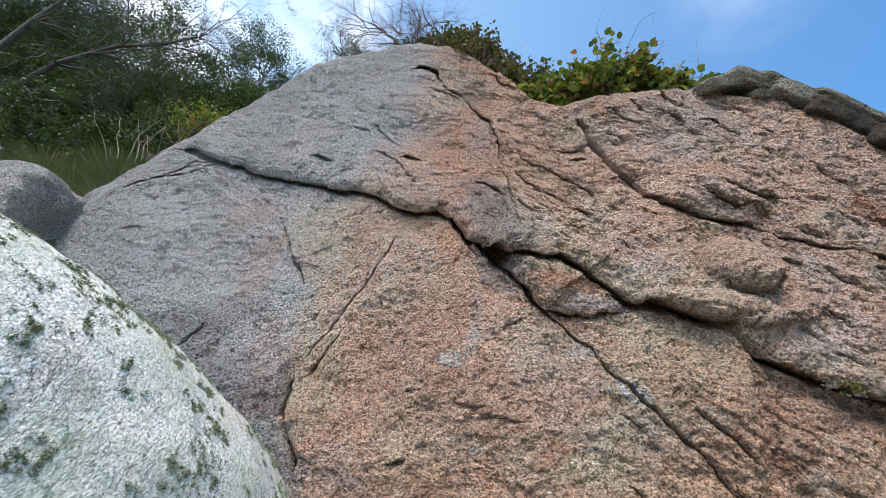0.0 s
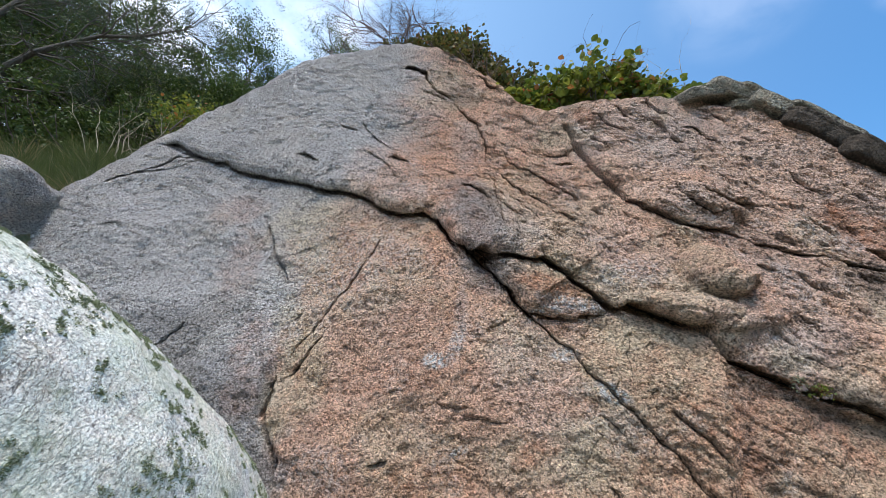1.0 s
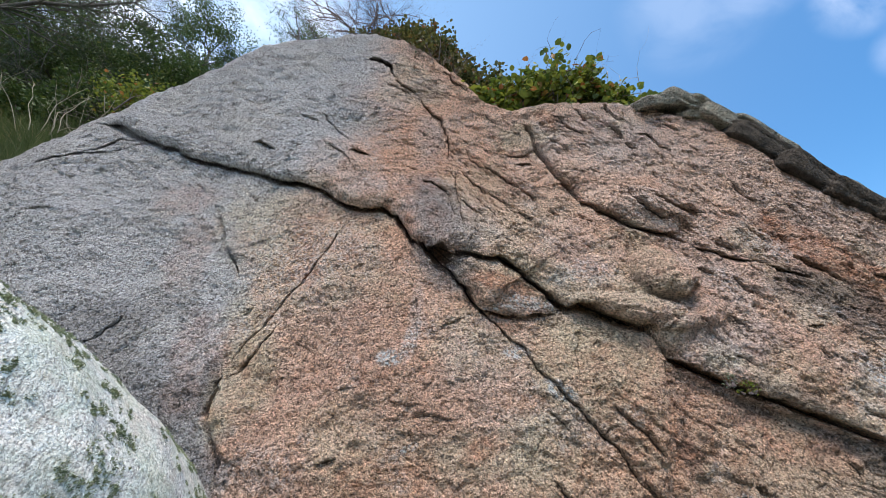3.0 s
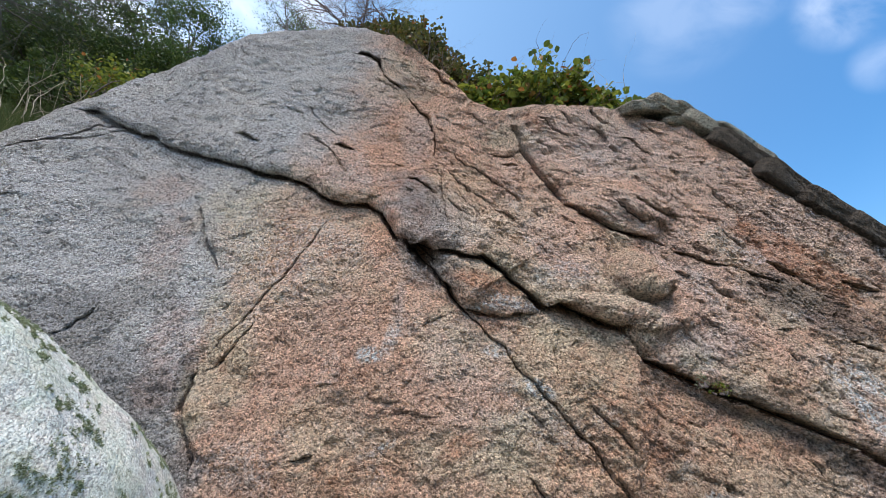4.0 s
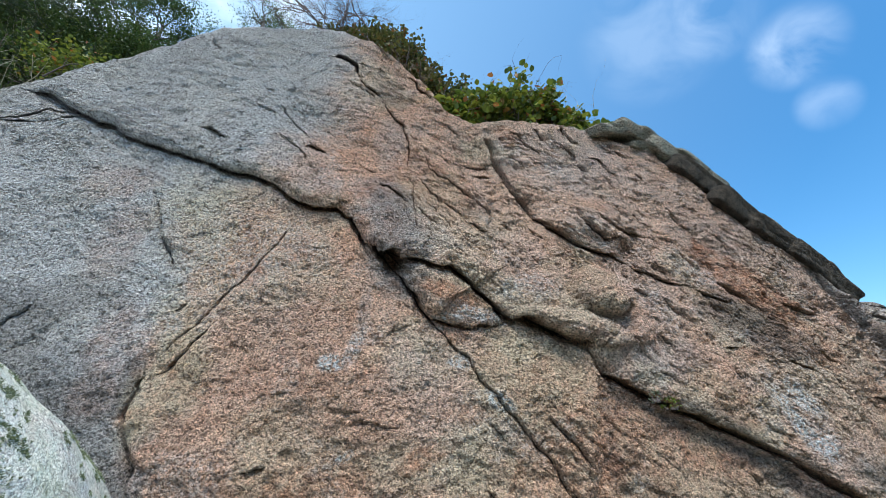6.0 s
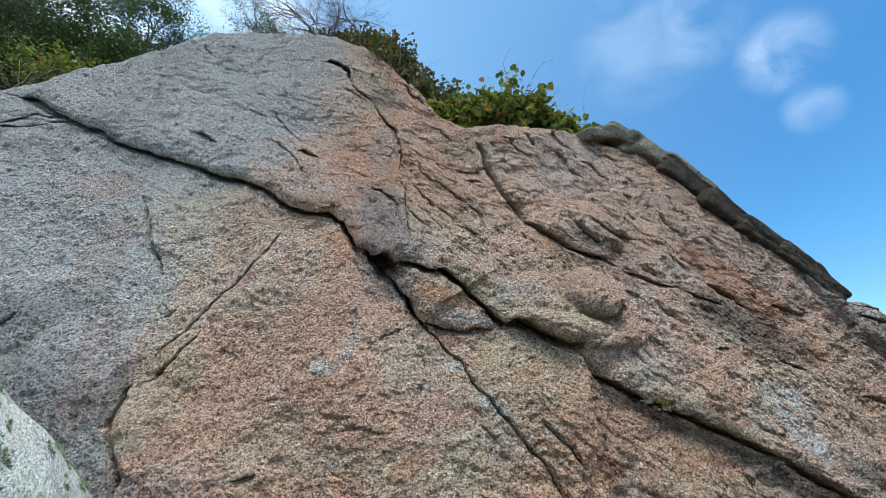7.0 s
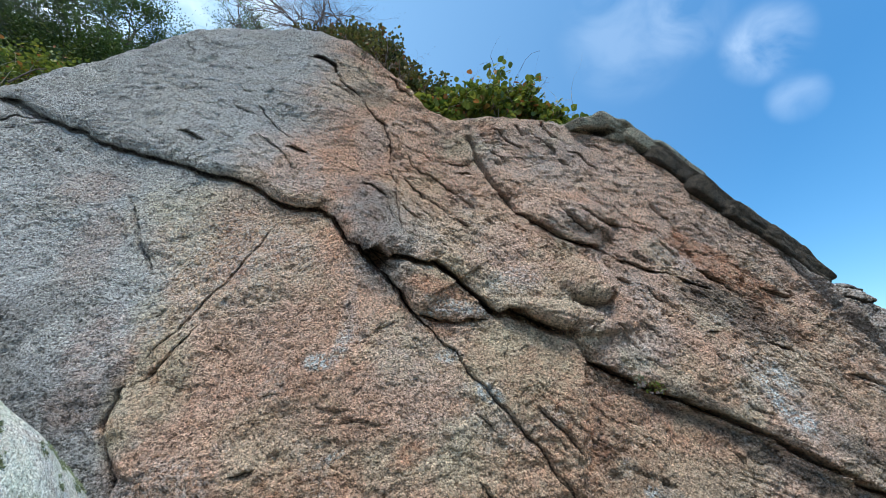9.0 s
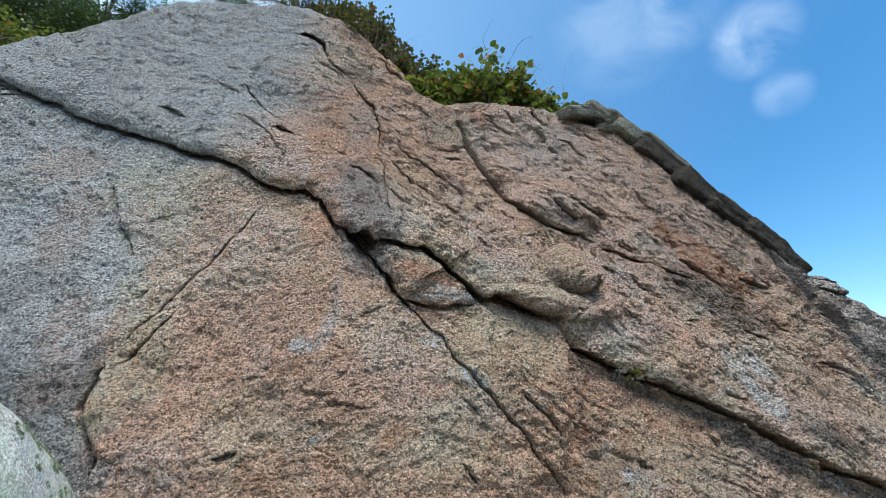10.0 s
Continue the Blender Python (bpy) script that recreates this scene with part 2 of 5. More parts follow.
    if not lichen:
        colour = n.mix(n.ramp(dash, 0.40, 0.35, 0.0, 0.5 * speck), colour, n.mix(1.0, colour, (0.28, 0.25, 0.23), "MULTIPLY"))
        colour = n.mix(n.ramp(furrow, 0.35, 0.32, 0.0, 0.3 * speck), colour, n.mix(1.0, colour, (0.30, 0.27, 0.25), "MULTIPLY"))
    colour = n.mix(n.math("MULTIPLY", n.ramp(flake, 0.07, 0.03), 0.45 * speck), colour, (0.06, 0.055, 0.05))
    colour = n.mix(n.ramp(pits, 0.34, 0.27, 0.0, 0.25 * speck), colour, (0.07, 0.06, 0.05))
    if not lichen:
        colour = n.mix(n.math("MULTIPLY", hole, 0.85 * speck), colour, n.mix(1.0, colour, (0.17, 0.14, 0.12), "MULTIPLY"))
    # crumbling fissures, in swarms, and the named joints, inner shade painted as dark colour
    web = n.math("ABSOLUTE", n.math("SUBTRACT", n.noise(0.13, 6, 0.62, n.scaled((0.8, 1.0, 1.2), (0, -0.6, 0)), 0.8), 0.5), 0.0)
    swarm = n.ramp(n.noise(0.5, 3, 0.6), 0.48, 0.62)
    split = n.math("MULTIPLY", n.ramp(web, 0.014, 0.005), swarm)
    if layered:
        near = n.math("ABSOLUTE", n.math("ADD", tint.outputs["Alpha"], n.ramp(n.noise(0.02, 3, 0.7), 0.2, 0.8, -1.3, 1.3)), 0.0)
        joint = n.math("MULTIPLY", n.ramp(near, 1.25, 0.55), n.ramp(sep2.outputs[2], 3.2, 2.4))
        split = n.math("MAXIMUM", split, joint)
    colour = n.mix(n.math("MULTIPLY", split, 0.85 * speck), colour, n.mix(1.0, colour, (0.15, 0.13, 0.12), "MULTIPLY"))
    if lichen:
        colour = n.mix(n.ramp(n.noise(0.0095, 3, 0.65), 0.41, 0.37, 0.0, 0.75), colour, (0.16, 0.165, 0.15))
        clump = n.noise(0.045, 3, 0.6)
        where = n.noise(0.32, 3, 0.6)
        colour = n.mix(n.ramp(where, 0.38, 0.62, 0.0, 0.5), colour, (0.56, 0.64, 0.50))
        colour = n.mix(n.ramp(n.noise(0.25, 6, 0.7), 0.54, 0.68, 0.0, 0.45), colour, (0.50, 0.40, 0.33))
        colour = n.mix(n.math("MULTIPLY", n.ramp(clump, 0.55, 0.66, 0.0, 0.6), n.ramp(where, 0.44, 0.58)), colour, (0.16, 0.20, 0.11))
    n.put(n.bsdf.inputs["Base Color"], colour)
    n.put(n.bsdf.inputs["Roughness"], n.ramp(fine, 0.2, 0.8, 0.95, 0.75))
    n.put(n.bsdf.inputs["Specular IOR Level"], 0.25)
    b1 = n.bump(n.math("ADD", n.ramp(pits, 0.2, 0.5), n.math("MULTIPLY", patch, 0.8)), 0.032 * relief)
    b1 = n.bump(n.ramp(split, 0.0, 1.0, 1.0, 0.0), 0.012 * relief, 1.0, b1)
    b1 = n.bump(n.ramp(hole, 0.0, 1.0, 1.0, 0.0), 0.022 * relief, 1.0, b1)
    b1 = n.bump(n.ramp(furrow, 0.28, 0.62), 0.05 * relief, 1.0, b1)
    b1 = n.bump(n.ramp(dash, 0.3, 0.6), 0.026 * relief, 1.0, b1)
    b1 = n.bump(n.ramp(crumb, 0.34, 0.48), 0.014 * relief, 1.0, b1)
    b2 = n.bump(lump, 0.034 * relief, 1.0, b1)
    n.put(n.bsdf.inputs["Normal"], b2)
    return n.material


def leafy(name, low, high, rare, glow=0.35):
    """Leaves: colours vary from leaf to leaf, and light shines through."""
    n = Nodes(name)
    island = n.math("FRACT", n.math("ADD", n.add("ShaderNodeNewGeometry").outputs["Random Per Island"], n.add("ShaderNodeObjectInfo").outputs["Random"]), 0.0)
    colour = n.mix(island, low, high)
    colour = n.mix(n.ramp(island, 0.90, 0.97), colour, rare)
    colour = n.mix(n.ramp(n.noise(0.4, 2), 0.35, 0.65, 0.0, 0.5), colour, low)
    n.put(n.bsdf.inputs["Base Color"], colour)
    n.put(n.bsdf.inputs["Roughness"], 0.5)
    thin = n.add("ShaderNodeBsdfTranslucent", Color=colour)
    both = n.add("ShaderNodeMixShader", Fac=glow)
    n.put(both.inputs[1], n.bsdf.outputs[0])
    n.put(both.inputs[2], thin.outputs[0])
    n.put(n.tree.nodes["Material Output"].inputs[0], both.outputs[0])
    return n.material


def bark(name, low, high, size=0.03):
    n = Nodes(name)
    v = n.scaled((1, 1, 0.35))
    g = n.noise(size, 5, 0.65, v)
    n.put(n.bsdf.inputs["Base Color"], n.mix(n.ramp(g, 0.3, 0.7), low, high))
    n.put(n.bsdf.inputs["Roughness"], 0.9)
    n.put(n.bsdf.inputs["Normal"], n.bump(g, 0.01))
    return n.material


def soil(name):
    n = Nodes(name)
    a, b = n.noise(1.4, 5, 0.6), n.noise(0.08, 5, 0.7)
    c = n.mix(n.ramp(a, 0.35, 0.65), (0.085, 0.065, 0.04), (0.05, 0.075, 0.025))
    c = n.mix(n.ramp(b, 0.35, 0.7), c, (0.16, 0.125, 0.075))
    n.put(n.bsdf.inputs["Base Color"], c)
    n.put(n.bsdf.inputs["Roughness"], 0.95)
    n.put(n.bsdf.inputs["Normal"], n.bump(b, 0.04))
    return n.material


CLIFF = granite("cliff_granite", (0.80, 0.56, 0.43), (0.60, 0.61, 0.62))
WHITE_STONE = granite("white_granite", (0.78, 0.795, 0.77), (0.66, 0.70, 0.66), layered=False, speck=0.85, lichen=True, relief=0.09, grain=0.011)
GREY_STONE = granite("grey_granite", (0.66, 0.65, 0.64), (0.56, 0.56, 0.56), layered=False, speck=0.8)
# this slab colour is set dark to hold the shade of overhanging fronts
SHADED_STONE = granite("shaded_granite", (0.135, 0.115, 0.095), (0.075, 0.065, 0.055), layered=False, speck=0.7, relief=0.7)
PALE_SLAB = granite("weathered_granite", (0.56, 0.53, 0.45), (0.40, 0.40, 0.33), layered=False)
SOIL = soil("leaf_litter")
SHRUB_LEAF = leafy("shrub_leaf", (0.055, 0.10, 0.018), (0.31, 0.33, 0.05), (0.36, 0.13, 0.045), 0.4)
BRONZE_LEAF = leafy("bronze_leaf", (0.045, 0.065, 0.02), (0.17, 0.145, 0.04), (0.22, 0.085, 0.04), 0.4)
MOSS = leafy("lichen_tuft", (0.13, 0.16, 0.08), (0.28, 0.32, 0.18), (0.40, 0.42, 0.30), 0.1)
DARK_LEAF = leafy("dark_leaf", (0.034, 0.064, 0.018), (0.10, 0.15, 0.036), (0.17, 0.19, 0.045), 0.3)
TREE_LEAF = leafy("tree_leaf", (0.045, 0.09, 0.022), (0.11, 0.18, 0.04), (0.16, 0.19, 0.05))
NEEDLE = leafy("pine_needle", (0.03, 0.055, 0.03), (0.07, 0.10, 0.055), (0.16, 0.11, 0.05), 0.15)
GRASS = leafy("grass_blade", (0.045, 0.072, 0.025), (0.14, 0.18, 0.07), (0.34, 0.30, 0.18))
STRAW = leafy("dry_grass", (0.30, 0.24, 0.13), (0.42, 0.36, 0.22), (0.22, 0.20, 0.08))
BARK = bark("pine_bark", (0.04, 0.036, 0.032), (0.12, 0.108, 0.098))
TWIG = bark("grey_twig", (0.07, 0.05, 0.05), (0.17, 0.135, 0.13))
PALE_TWIG = bark("dry_stalk", (0.28, 0.24, 0.17), (0.45, 0.40, 0.31))

# ---------- the cliff ----------
def top_line(x):
    """Height of the cliff's upper edge."""
    return np.interp(x, *zip(*TOP))


TOP = [
    (-9.00, 1.00), (-7.00, 1.65), (-5.60, 2.28), (-4.95, 2.80), (-4.72, 3.55), (-4.66, 4.37), (-4.19, 4.79), (-3.69, 5.16),
    (-3.11, 5.60), (-2.49, 5.94), (-2.02, 6.30), (-1.63, 6.35), (-1.12, 6.38), (-0.70, 6.42), (-0.32, 6.42), (0.05, 6.22),
    (0.34, 5.96), (0.61, 5.63), (0.83, 5.35), (0.96, 5.15), (1.01, 5.02), (1.09, 4.92), (1.40, 4.79), (1.63, 4.83),
    (1.83, 4.92), (2.11, 4.91), (2.20, 4.92), (2.35, 4.94), (2.68, 5.04), (2.95, 4.95), (3.24, 4.82), (3.58, 4.78),
    (3.88, 4.50), (4.24, 4.21), (4.59, 3.89), (4.95, 3.53), (5.34, 3.19), (5.68, 2.81), (6.25, 2.92), (6.56, 2.77),
    (7.02, 2.58), (8.00, 2.30), (11.00, 1.60),
]


def face_y(x, z):
    """How far ahead the cliff's face stands, before its relief."""
    return 3.1 - 0.18 * x + 0.02 * np.maximum(x, 0) ** 2 + 0.2 * (z - 1.9)


def hill(x, y):
    """Height of the ground: flat below the cliff, a wooded slope beside and behind it."""
    left = 1 - step(-4.6, -3.4, x)
    side = np.where(y < 6, 1.15 * (y - 1.2), 5.52 + 0.75 * (y - 6))
    behind = (top_line(x) - 0.45) * step(4.4, 5.2, y) + (0.7 - 0.7 * step(-1, 3, x)) * np.maximum(y - 5.2, 0)
    h = np.maximum(side * left + behind * (1 - left), 0)
    cap = 16.0
    h = np.where(h > cap * 0.6, cap * (1 - 0.4 * np.exp(-(h - cap * 0.6) / (cap * 0.4))), h)
    return h * (1 - step(60, 200, np.hypot(x, y)))


axis = np.unique(np.concatenate([np.linspace(-16, 16, 161), np.sign(np.linspace(-1, 1, 61)) * np.abs(np.linspace(-1, 1, 61)) ** 3 * 2500]))
gx, gy = np.meshgrid(axis, axis)
gz = hill(gx, gy) + 0.06 * fbm(gx, gy, 1.5, 4, 3) * (np.hypot(gx, gy) < 100)
k = np.arange((len(axis) - 1) ** 2)
k = k // (len(axis) - 1) * len(axis) + k % (len(axis) - 1)
ground = new("ground", mesh_from("ground", np.stack([gx, gy, gz], -1).reshape(-1, 3), np.stack([k, k + 1, k + 1 + len(axis), k + len(axis)], 1), SOIL))
tagged(ground, "dark leaf-littered soil of a wooded slope beneath granite", "ground", kind="structure")

STEP = 0.0095
xs = np.concatenate([np.linspace(-7.5, -4.9, 40, endpoint=False), np.arange(-4.9, 6.9, STEP), np.linspace(6.9, 11, 60)])
low, mid, cap = 20, 600, 30
v1 = np.linspace(0, 1, low, endpoint=False)[:, None]
v2 = np.linspace(0, 1, mid)[:, None]
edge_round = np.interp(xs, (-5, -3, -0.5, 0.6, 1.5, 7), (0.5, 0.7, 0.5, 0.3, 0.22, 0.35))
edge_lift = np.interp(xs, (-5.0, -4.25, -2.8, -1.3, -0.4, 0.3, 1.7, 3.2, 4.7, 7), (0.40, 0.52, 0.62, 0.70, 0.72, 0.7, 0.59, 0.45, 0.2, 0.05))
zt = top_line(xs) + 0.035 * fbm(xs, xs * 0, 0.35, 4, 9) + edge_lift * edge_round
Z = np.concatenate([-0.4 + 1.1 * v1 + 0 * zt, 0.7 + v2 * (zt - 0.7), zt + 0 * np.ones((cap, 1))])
X = np.broadcast_to(xs, Z.shape).copy()
S = np.concatenate([np.zeros(low + mid), np.linspace(0, 1, cap + 1)[1:]])[:, None]

relief = 0.075 * fbm(X, Z, 1.7, 2, 1) + 0.030 * fbm(X, Z, 0.55, 3, 2)
# foliation that dips to the side, stronger in the upper and far blocks
ca, sa = math.cos(radians(-33)), math.sin(radians(-33))
A, B = X * ca + Z * sa, -X * sa + Z * ca
dip = step(0.2, 1.6, X + 0.35 * (Z - 2.5))
relief += (0.008 + 0.012 * dip) * fbm(A * 0.35, B, 0.2, 4, 5) + 0.015 * fbm(X, Z * 1.1, 0.14, 4, 6) + 0.010 * fbm(X, Z * 1.2, 0.05, 2, 7)
ridge = 1 - np.abs(fbm(A * 0.35, B, 0.28, 3, 8))
relief -= 0.016 * dip * np.clip(ridge - 0.84, 0, 1) / 0.16
relief -= 0.010 * np.clip(fbm(A * 0.6 + 0.03 * fbm(X, Z, 0.1, 2, 12), B, 0.075, 4, 11, 0.65) - 0.3, 0, 1) / 0.5
# small flaking steps, each proud at its lower edge
flake = B / 0.085 + 2.6 * fbm(A * 0.45, B, 0.36, 4, 13)
relief += 0.017 * (0.25 + 0.75 * dip) * (1 - flake % 1.0) * step(0.05, 0.6, fbm(A * 0.7, B, 0.30, 4, 14)) * step(0.3, 0.5, np.hypot(X - 2.39, Z - 2.56))
# steep fins at the far end
A2, B2 = X * 0.5 - Z * 0.866, X * 0.866 + Z * 0.5
fins = step(5.0, 5.7, X + 0.4 * (Z - 2.2))
relief += fins * step(0.0, 0.4, zt - Z) * (0.15 * (1 - np.abs(fbm(A2 * 0.12, B2, 0.30, 3, 51))) + 0.03 * fbm(A2 * 0.2, B2, 0.12, 3, 52) - 0.08)
warp_x, warp_z = 0.022 * fbm(X, Z, 0.16, 3, 21), 0.022 * fbm(X, Z, 0.16, 3, 22)

cut = np.zeros_like(X)
seam = np.full_like(X, 12.0)


def crack(points, width, depth, lip, reach, brow=0.0):
    """A joint along a line on the face: an open groove, with the rock on one side of it (above, or right of a line drawn downward) standing proud."""
    p = np.array(points)
    pad = max(reach * 2.2, width * 4)
    box = (X > p[:, 0].min() - pad) & (X < p[:, 0].max() + pad) & (Z > p[:, 1].min() - pad) & (Z < p[:, 1].max() + pad)
    qx, qz = X[box] + warp_x[box], Z[box] + warp_z[box]
    best, sign, along = np.full(qx.shape, 1e9), np.zeros(qx.shape), np.zeros(qx.shape)
    total = 0.0
    for a, b in zip(p[:-1], p[1:]):
        d = b - a
        length = np.hypot(*d)
        t = np.clip(((qx - a[0]) * d[0] + (qz - a[1]) * d[1]) / length ** 2, 0, 1)
        ox, oz = qx - a[0] - t * d[0], qz - a[1] - t * d[1]
        dist = np.hypot(ox, oz)
        near = dist < best
        best = np.where(near, dist, best)
        sign = np.where(near, np.sign(d[0] * (qz - a[1]) - d[1] * (qx - a[0])), sign)
        along = np.where(near, total + t * length, along)
        total += length
    taper = step(0, min(0.25, total * 0.3), along) * step(0, min(0.25, total * 0.3), total - along)
    fade, taper = taper, 0.3 + 0.7 * taper
    uneven = 0.75 + 0.6 * lattice(along * 6, along * 0 + 3.3, int(total * 100) % 90)
    w = width * uneven * taper
    groove = depth * taper * np.exp(-(best / w) ** 4) + 0.35 * w * np.exp(-(best / (w * 2.2)) ** 2)
    brow = brow or np.clip(abs(lip) * 0.55, 0.012, 0.09)
    swell = lip * fade * (1 - np.exp(-best / brow)) * np.exp(-best / reach) * step(0, 0.3, 1 - best / (pad * 0.99))
    relief[box] += np.where(sign > 0, swell, 0.12 * np.minimum(-swell, 0))
    cut[box] = np.maximum(cut[box], groove)
    # distance to the joint, for the shade line painted into the rock colour
    thin = (0.0032 + 0.0028 * lattice(along * 14, along * 0 + 7.7, int(total * 130) % 90)) * taper * float(np.clip(depth / 0.03, 0.45, 1.0))
    side = np.where(sign > 0, 1, -1) * best / thin
    seam[box] = np.where(np.abs(side) < np.abs(seam[box]), side, seam[box])


def knob(x, z, rx, rz, height, turn=0.0, power=2.0, sag=0.0):
    """A boss that stands out of the face."""
    c, s = math.cos(turn), math.sin(turn)
    u, v = ((X - x) * c + (Z - z) * s) / rx, (-(X - x) * s + (Z - z) * c) / rz
    r = np.sqrt(u * u + v * v) + 0.05 * fbm(X, Z, 0.15, 3, 31)
    relief[...] += height * np.clip(1 - sag * (1 + v) * 0.5, 0.1, 1) * np.sqrt(np.clip(1 - np.maximum(r, 0) ** power, 0, 1))


crack([(-3.65, 4.88), (-3.30, 4.75), (-2.96, 4.52), (-2.78, 4.46), (-2.18, 4.14), (-1.60, 3.93), (-1.20, 3.76), (-0.94, 3.71), (-0.67, 3.58), (-0.42, 3.40), (-0.28, 3.33), (-0.07, 3.35), (0.09, 3.22), (0.21, 3.00), (0.36, 2.81), (0.52, 2.66), (0.69, 2.49), (0.78, 2.32), (0.91, 2.17)], 0.0115, 0.2, 0.19, 0.45, 0.082)
crack([(0.36, 2.84), (0.50, 2.74), (0.61, 2.65)], 0.045, 0.35, 0, 0.2)
crack([(0.70, 2.44), (0.80, 2.30), (0.91, 2.17), (1.08, 1.98), (1.28, 1.70), (1.47, 1.47), (1.62, 1.29), (1.77, 1.09), (1.89, 0.88)], 0.0095, 0.04, 0.015, 0.3)
crack([(0.33, 2.85), (0.48, 2.77), (0.60, 2.75), (0.72, 2.74), (0.95, 2.71), (1.15, 2.57), (1.34, 2.44), (1.48, 2.31), (1.67, 2.25), (1.89, 2.17), (2.09, 2.12), (2.13, 2.00), (2.18, 1.88)], 0.0135, 0.3, 0.22, 0.5, 0.10)
crack([(2.10, 1.95), (2.24, 1.85), (2.49, 1.75), (2.81, 1.60), (3.15, 1.49), (3.48, 1.35), (3.75, 1.20), (3.98, 1.08), (4.22, 0.97), (4.49, 0.88), (4.88, 0.76), (5.69, 0.49)], 0.0140, 0.3, 0.14, 0.5, 0.07)
crack([(0.77, 2.30), (1.00, 2.24), (1.22, 2.26), (1.45, 2.28)], 0.0115, 0.09, 0.04, 0.12)
crack([(1.95, 0.90), (1.92, 1.12), (2.01, 1.30), (2.00, 1.46), (2.01, 1.66), (2.09, 1.88)], 0.01, 0.05, 0.13, 0.5, 0.05)
crack([(-2.96, 4.50), (-3.31, 4.68), (-3.52, 4.82), (-3.75, 4.90)], 0.01437, 0.117, 0.02, 0.15)
crack([(-2.68, 4.39), (-2.90, 4.47), (-3.27, 4.39), (-3.60, 4.31), (-3.83, 4.27), (-4.10, 4.13), (-4.24, 4.02)], 0.016, 0.1404, 0.02, 0.15)
crack([(-2.73, 4.43), (-2.99, 4.54), (-3.28, 4.56), (-3.48, 4.41), (-3.79, 4.30), (-4.05, 4.19)], 0.0155, 0.117, 0.02, 0.12)
crack([(-0.82, 4.79), (-0.74, 4.63), (-0.62, 4.50), (-0.51, 4.32), (-0.41, 4.26), (-0.37, 4.30)], 0.014, 0.12, -0.07, 0.25, 0.05)
crack([(-0.47, 4.12), (-0.34, 4.07), (-0.21, 4.01)], 0.011, 0.05, 0.05, 0.15, 0.03)
crack([(-1.53, 4.28), (-1.38, 4.25), (-1.25, 4.13)], 0.01, 0.03, 0.03, 0.15)
crack([(-1.94, 6.04), (-1.85, 5.86), (-1.75, 5.71)], 0.0095, 0.02, 0.02, 0.12)
crack([(-2.54, 5.90), (-2.41, 5.92), (-2.34, 6.01)], 0.0095, 0.03, -0.04, 0.15)
crack([(-1.98, 4.97), (-1.90, 4.82), (-1.83, 4.77)], 0.0095, 0.02, 0.015, 0.1)
crack([(-1.17, 4.82), (-0.96, 4.72), (-0.82, 4.67)], 0.0095, 0.01, 0.02, 0.15)
crack([(-1.16, 4.87), (-1.10, 4.89)], 0.0095, 0.01, 0.02, 0.08)
crack([(-0.84, 4.37), (-0.68, 4.22), (-0.52, 4.08), (-0.42, 3.91), (-0.33, 3.75), (-0.25, 3.61)], 0.0095, 0.012, 0.03, 0.2)
crack([(-0.47, 5.86), (-0.24, 5.75), (-0.11, 5.58), (-0.03, 5.37)], 0.016, 0.14, 0.06, 0.25, 0.04)
crack([(-0.36, 6.65), (-0.24, 6.63), (-0.14, 6.56)], 0.0115, 0.04, 0.03, 0.15)
crack([(-0.03, 5.35), (0.01, 5.22), (0.15, 5.14), (0.27, 5.07)], 0.011, 0.03, 0.035, 0.2)
crack([(0.27, 5.07), (0.34, 4.89), (0.44, 4.72), (0.54, 4.66), (0.56, 4.43), (0.62, 4.19), (0.62, 3.95)], 0.0115, 0.05, 0.03, 0.2)
crack([(0.62, 3.95), (0.67, 3.70), (0.66, 3.44), (0.67, 3.20), (0.66, 3.05), (0.66, 2.87)], 0.01, 0.04, -0.02, 0.2)
crack([(-0.20, 5.18), (-0.10, 5.24), (-0.02, 5.19), (0.13, 5.09), (0.22, 5.01)], 0.0095, 0.012, 0.02, 0.12)
crack([(0.59, 5.56), (0.68, 5.44), (0.80, 5.23), (0.88, 5.14)], 0.0115, 0.05, 0.04, 0.15)
crack([(0.30, 3.65), (0.41, 3.61), (0.49, 3.55), (0.55, 3.44)], 0.0115, 0.035, 0.035, 0.15)
crack([(0.15, 3.54), (0.20, 3.65), (0.30, 3.84), (0.39, 3.98)], 0.0095, 0.015, -0.02, 0.15)
crack([(0.11, 3.97), (0.18, 3.84), (0.29, 3.84)], 0.0095, 0.01, 0.015, 0.12)
crack([(0.57, 3.44), (0.60, 3.27), (0.62, 3.10)], 0.0095, 0.02, 0.01, 0.12)
crack([(1.43, 4.62), (1.51, 4.47), (1.55, 4.28), (1.59, 4.13), (1.65, 3.90), (1.71, 3.69), (1.81, 3.56), (1.88, 3.38), (1.98, 3.27), (2.16, 3.17), (2.30, 3.07), (2.52, 3.00), (2.74, 2.94)], 0.0145, 0.1, 0.13, 0.55, 0.06)
crack([(2.74, 2.94), (2.85, 2.85), (2.97, 2.79), (3.19, 2.73), (3.34, 2.75)], 0.011, 0.05, 0.04, 0.25)
crack([(1.80, 4.70), (1.89, 4.55), (1.98, 4.43), (2.08, 4.30)], 0.011, 0.04, 0.05, 0.2, 0.04)
crack([(2.44, 5.00), (2.50, 4.80), (2.60, 4.62), (2.68, 4.61)], 0.011, 0.035, 0.04, 0.18)
crack([(2.34, 4.65), (2.43, 4.51), (2.53, 4.40), (2.56, 4.22), (2.69, 4.10)], 0.011, 0.035, 0.045, 0.2)
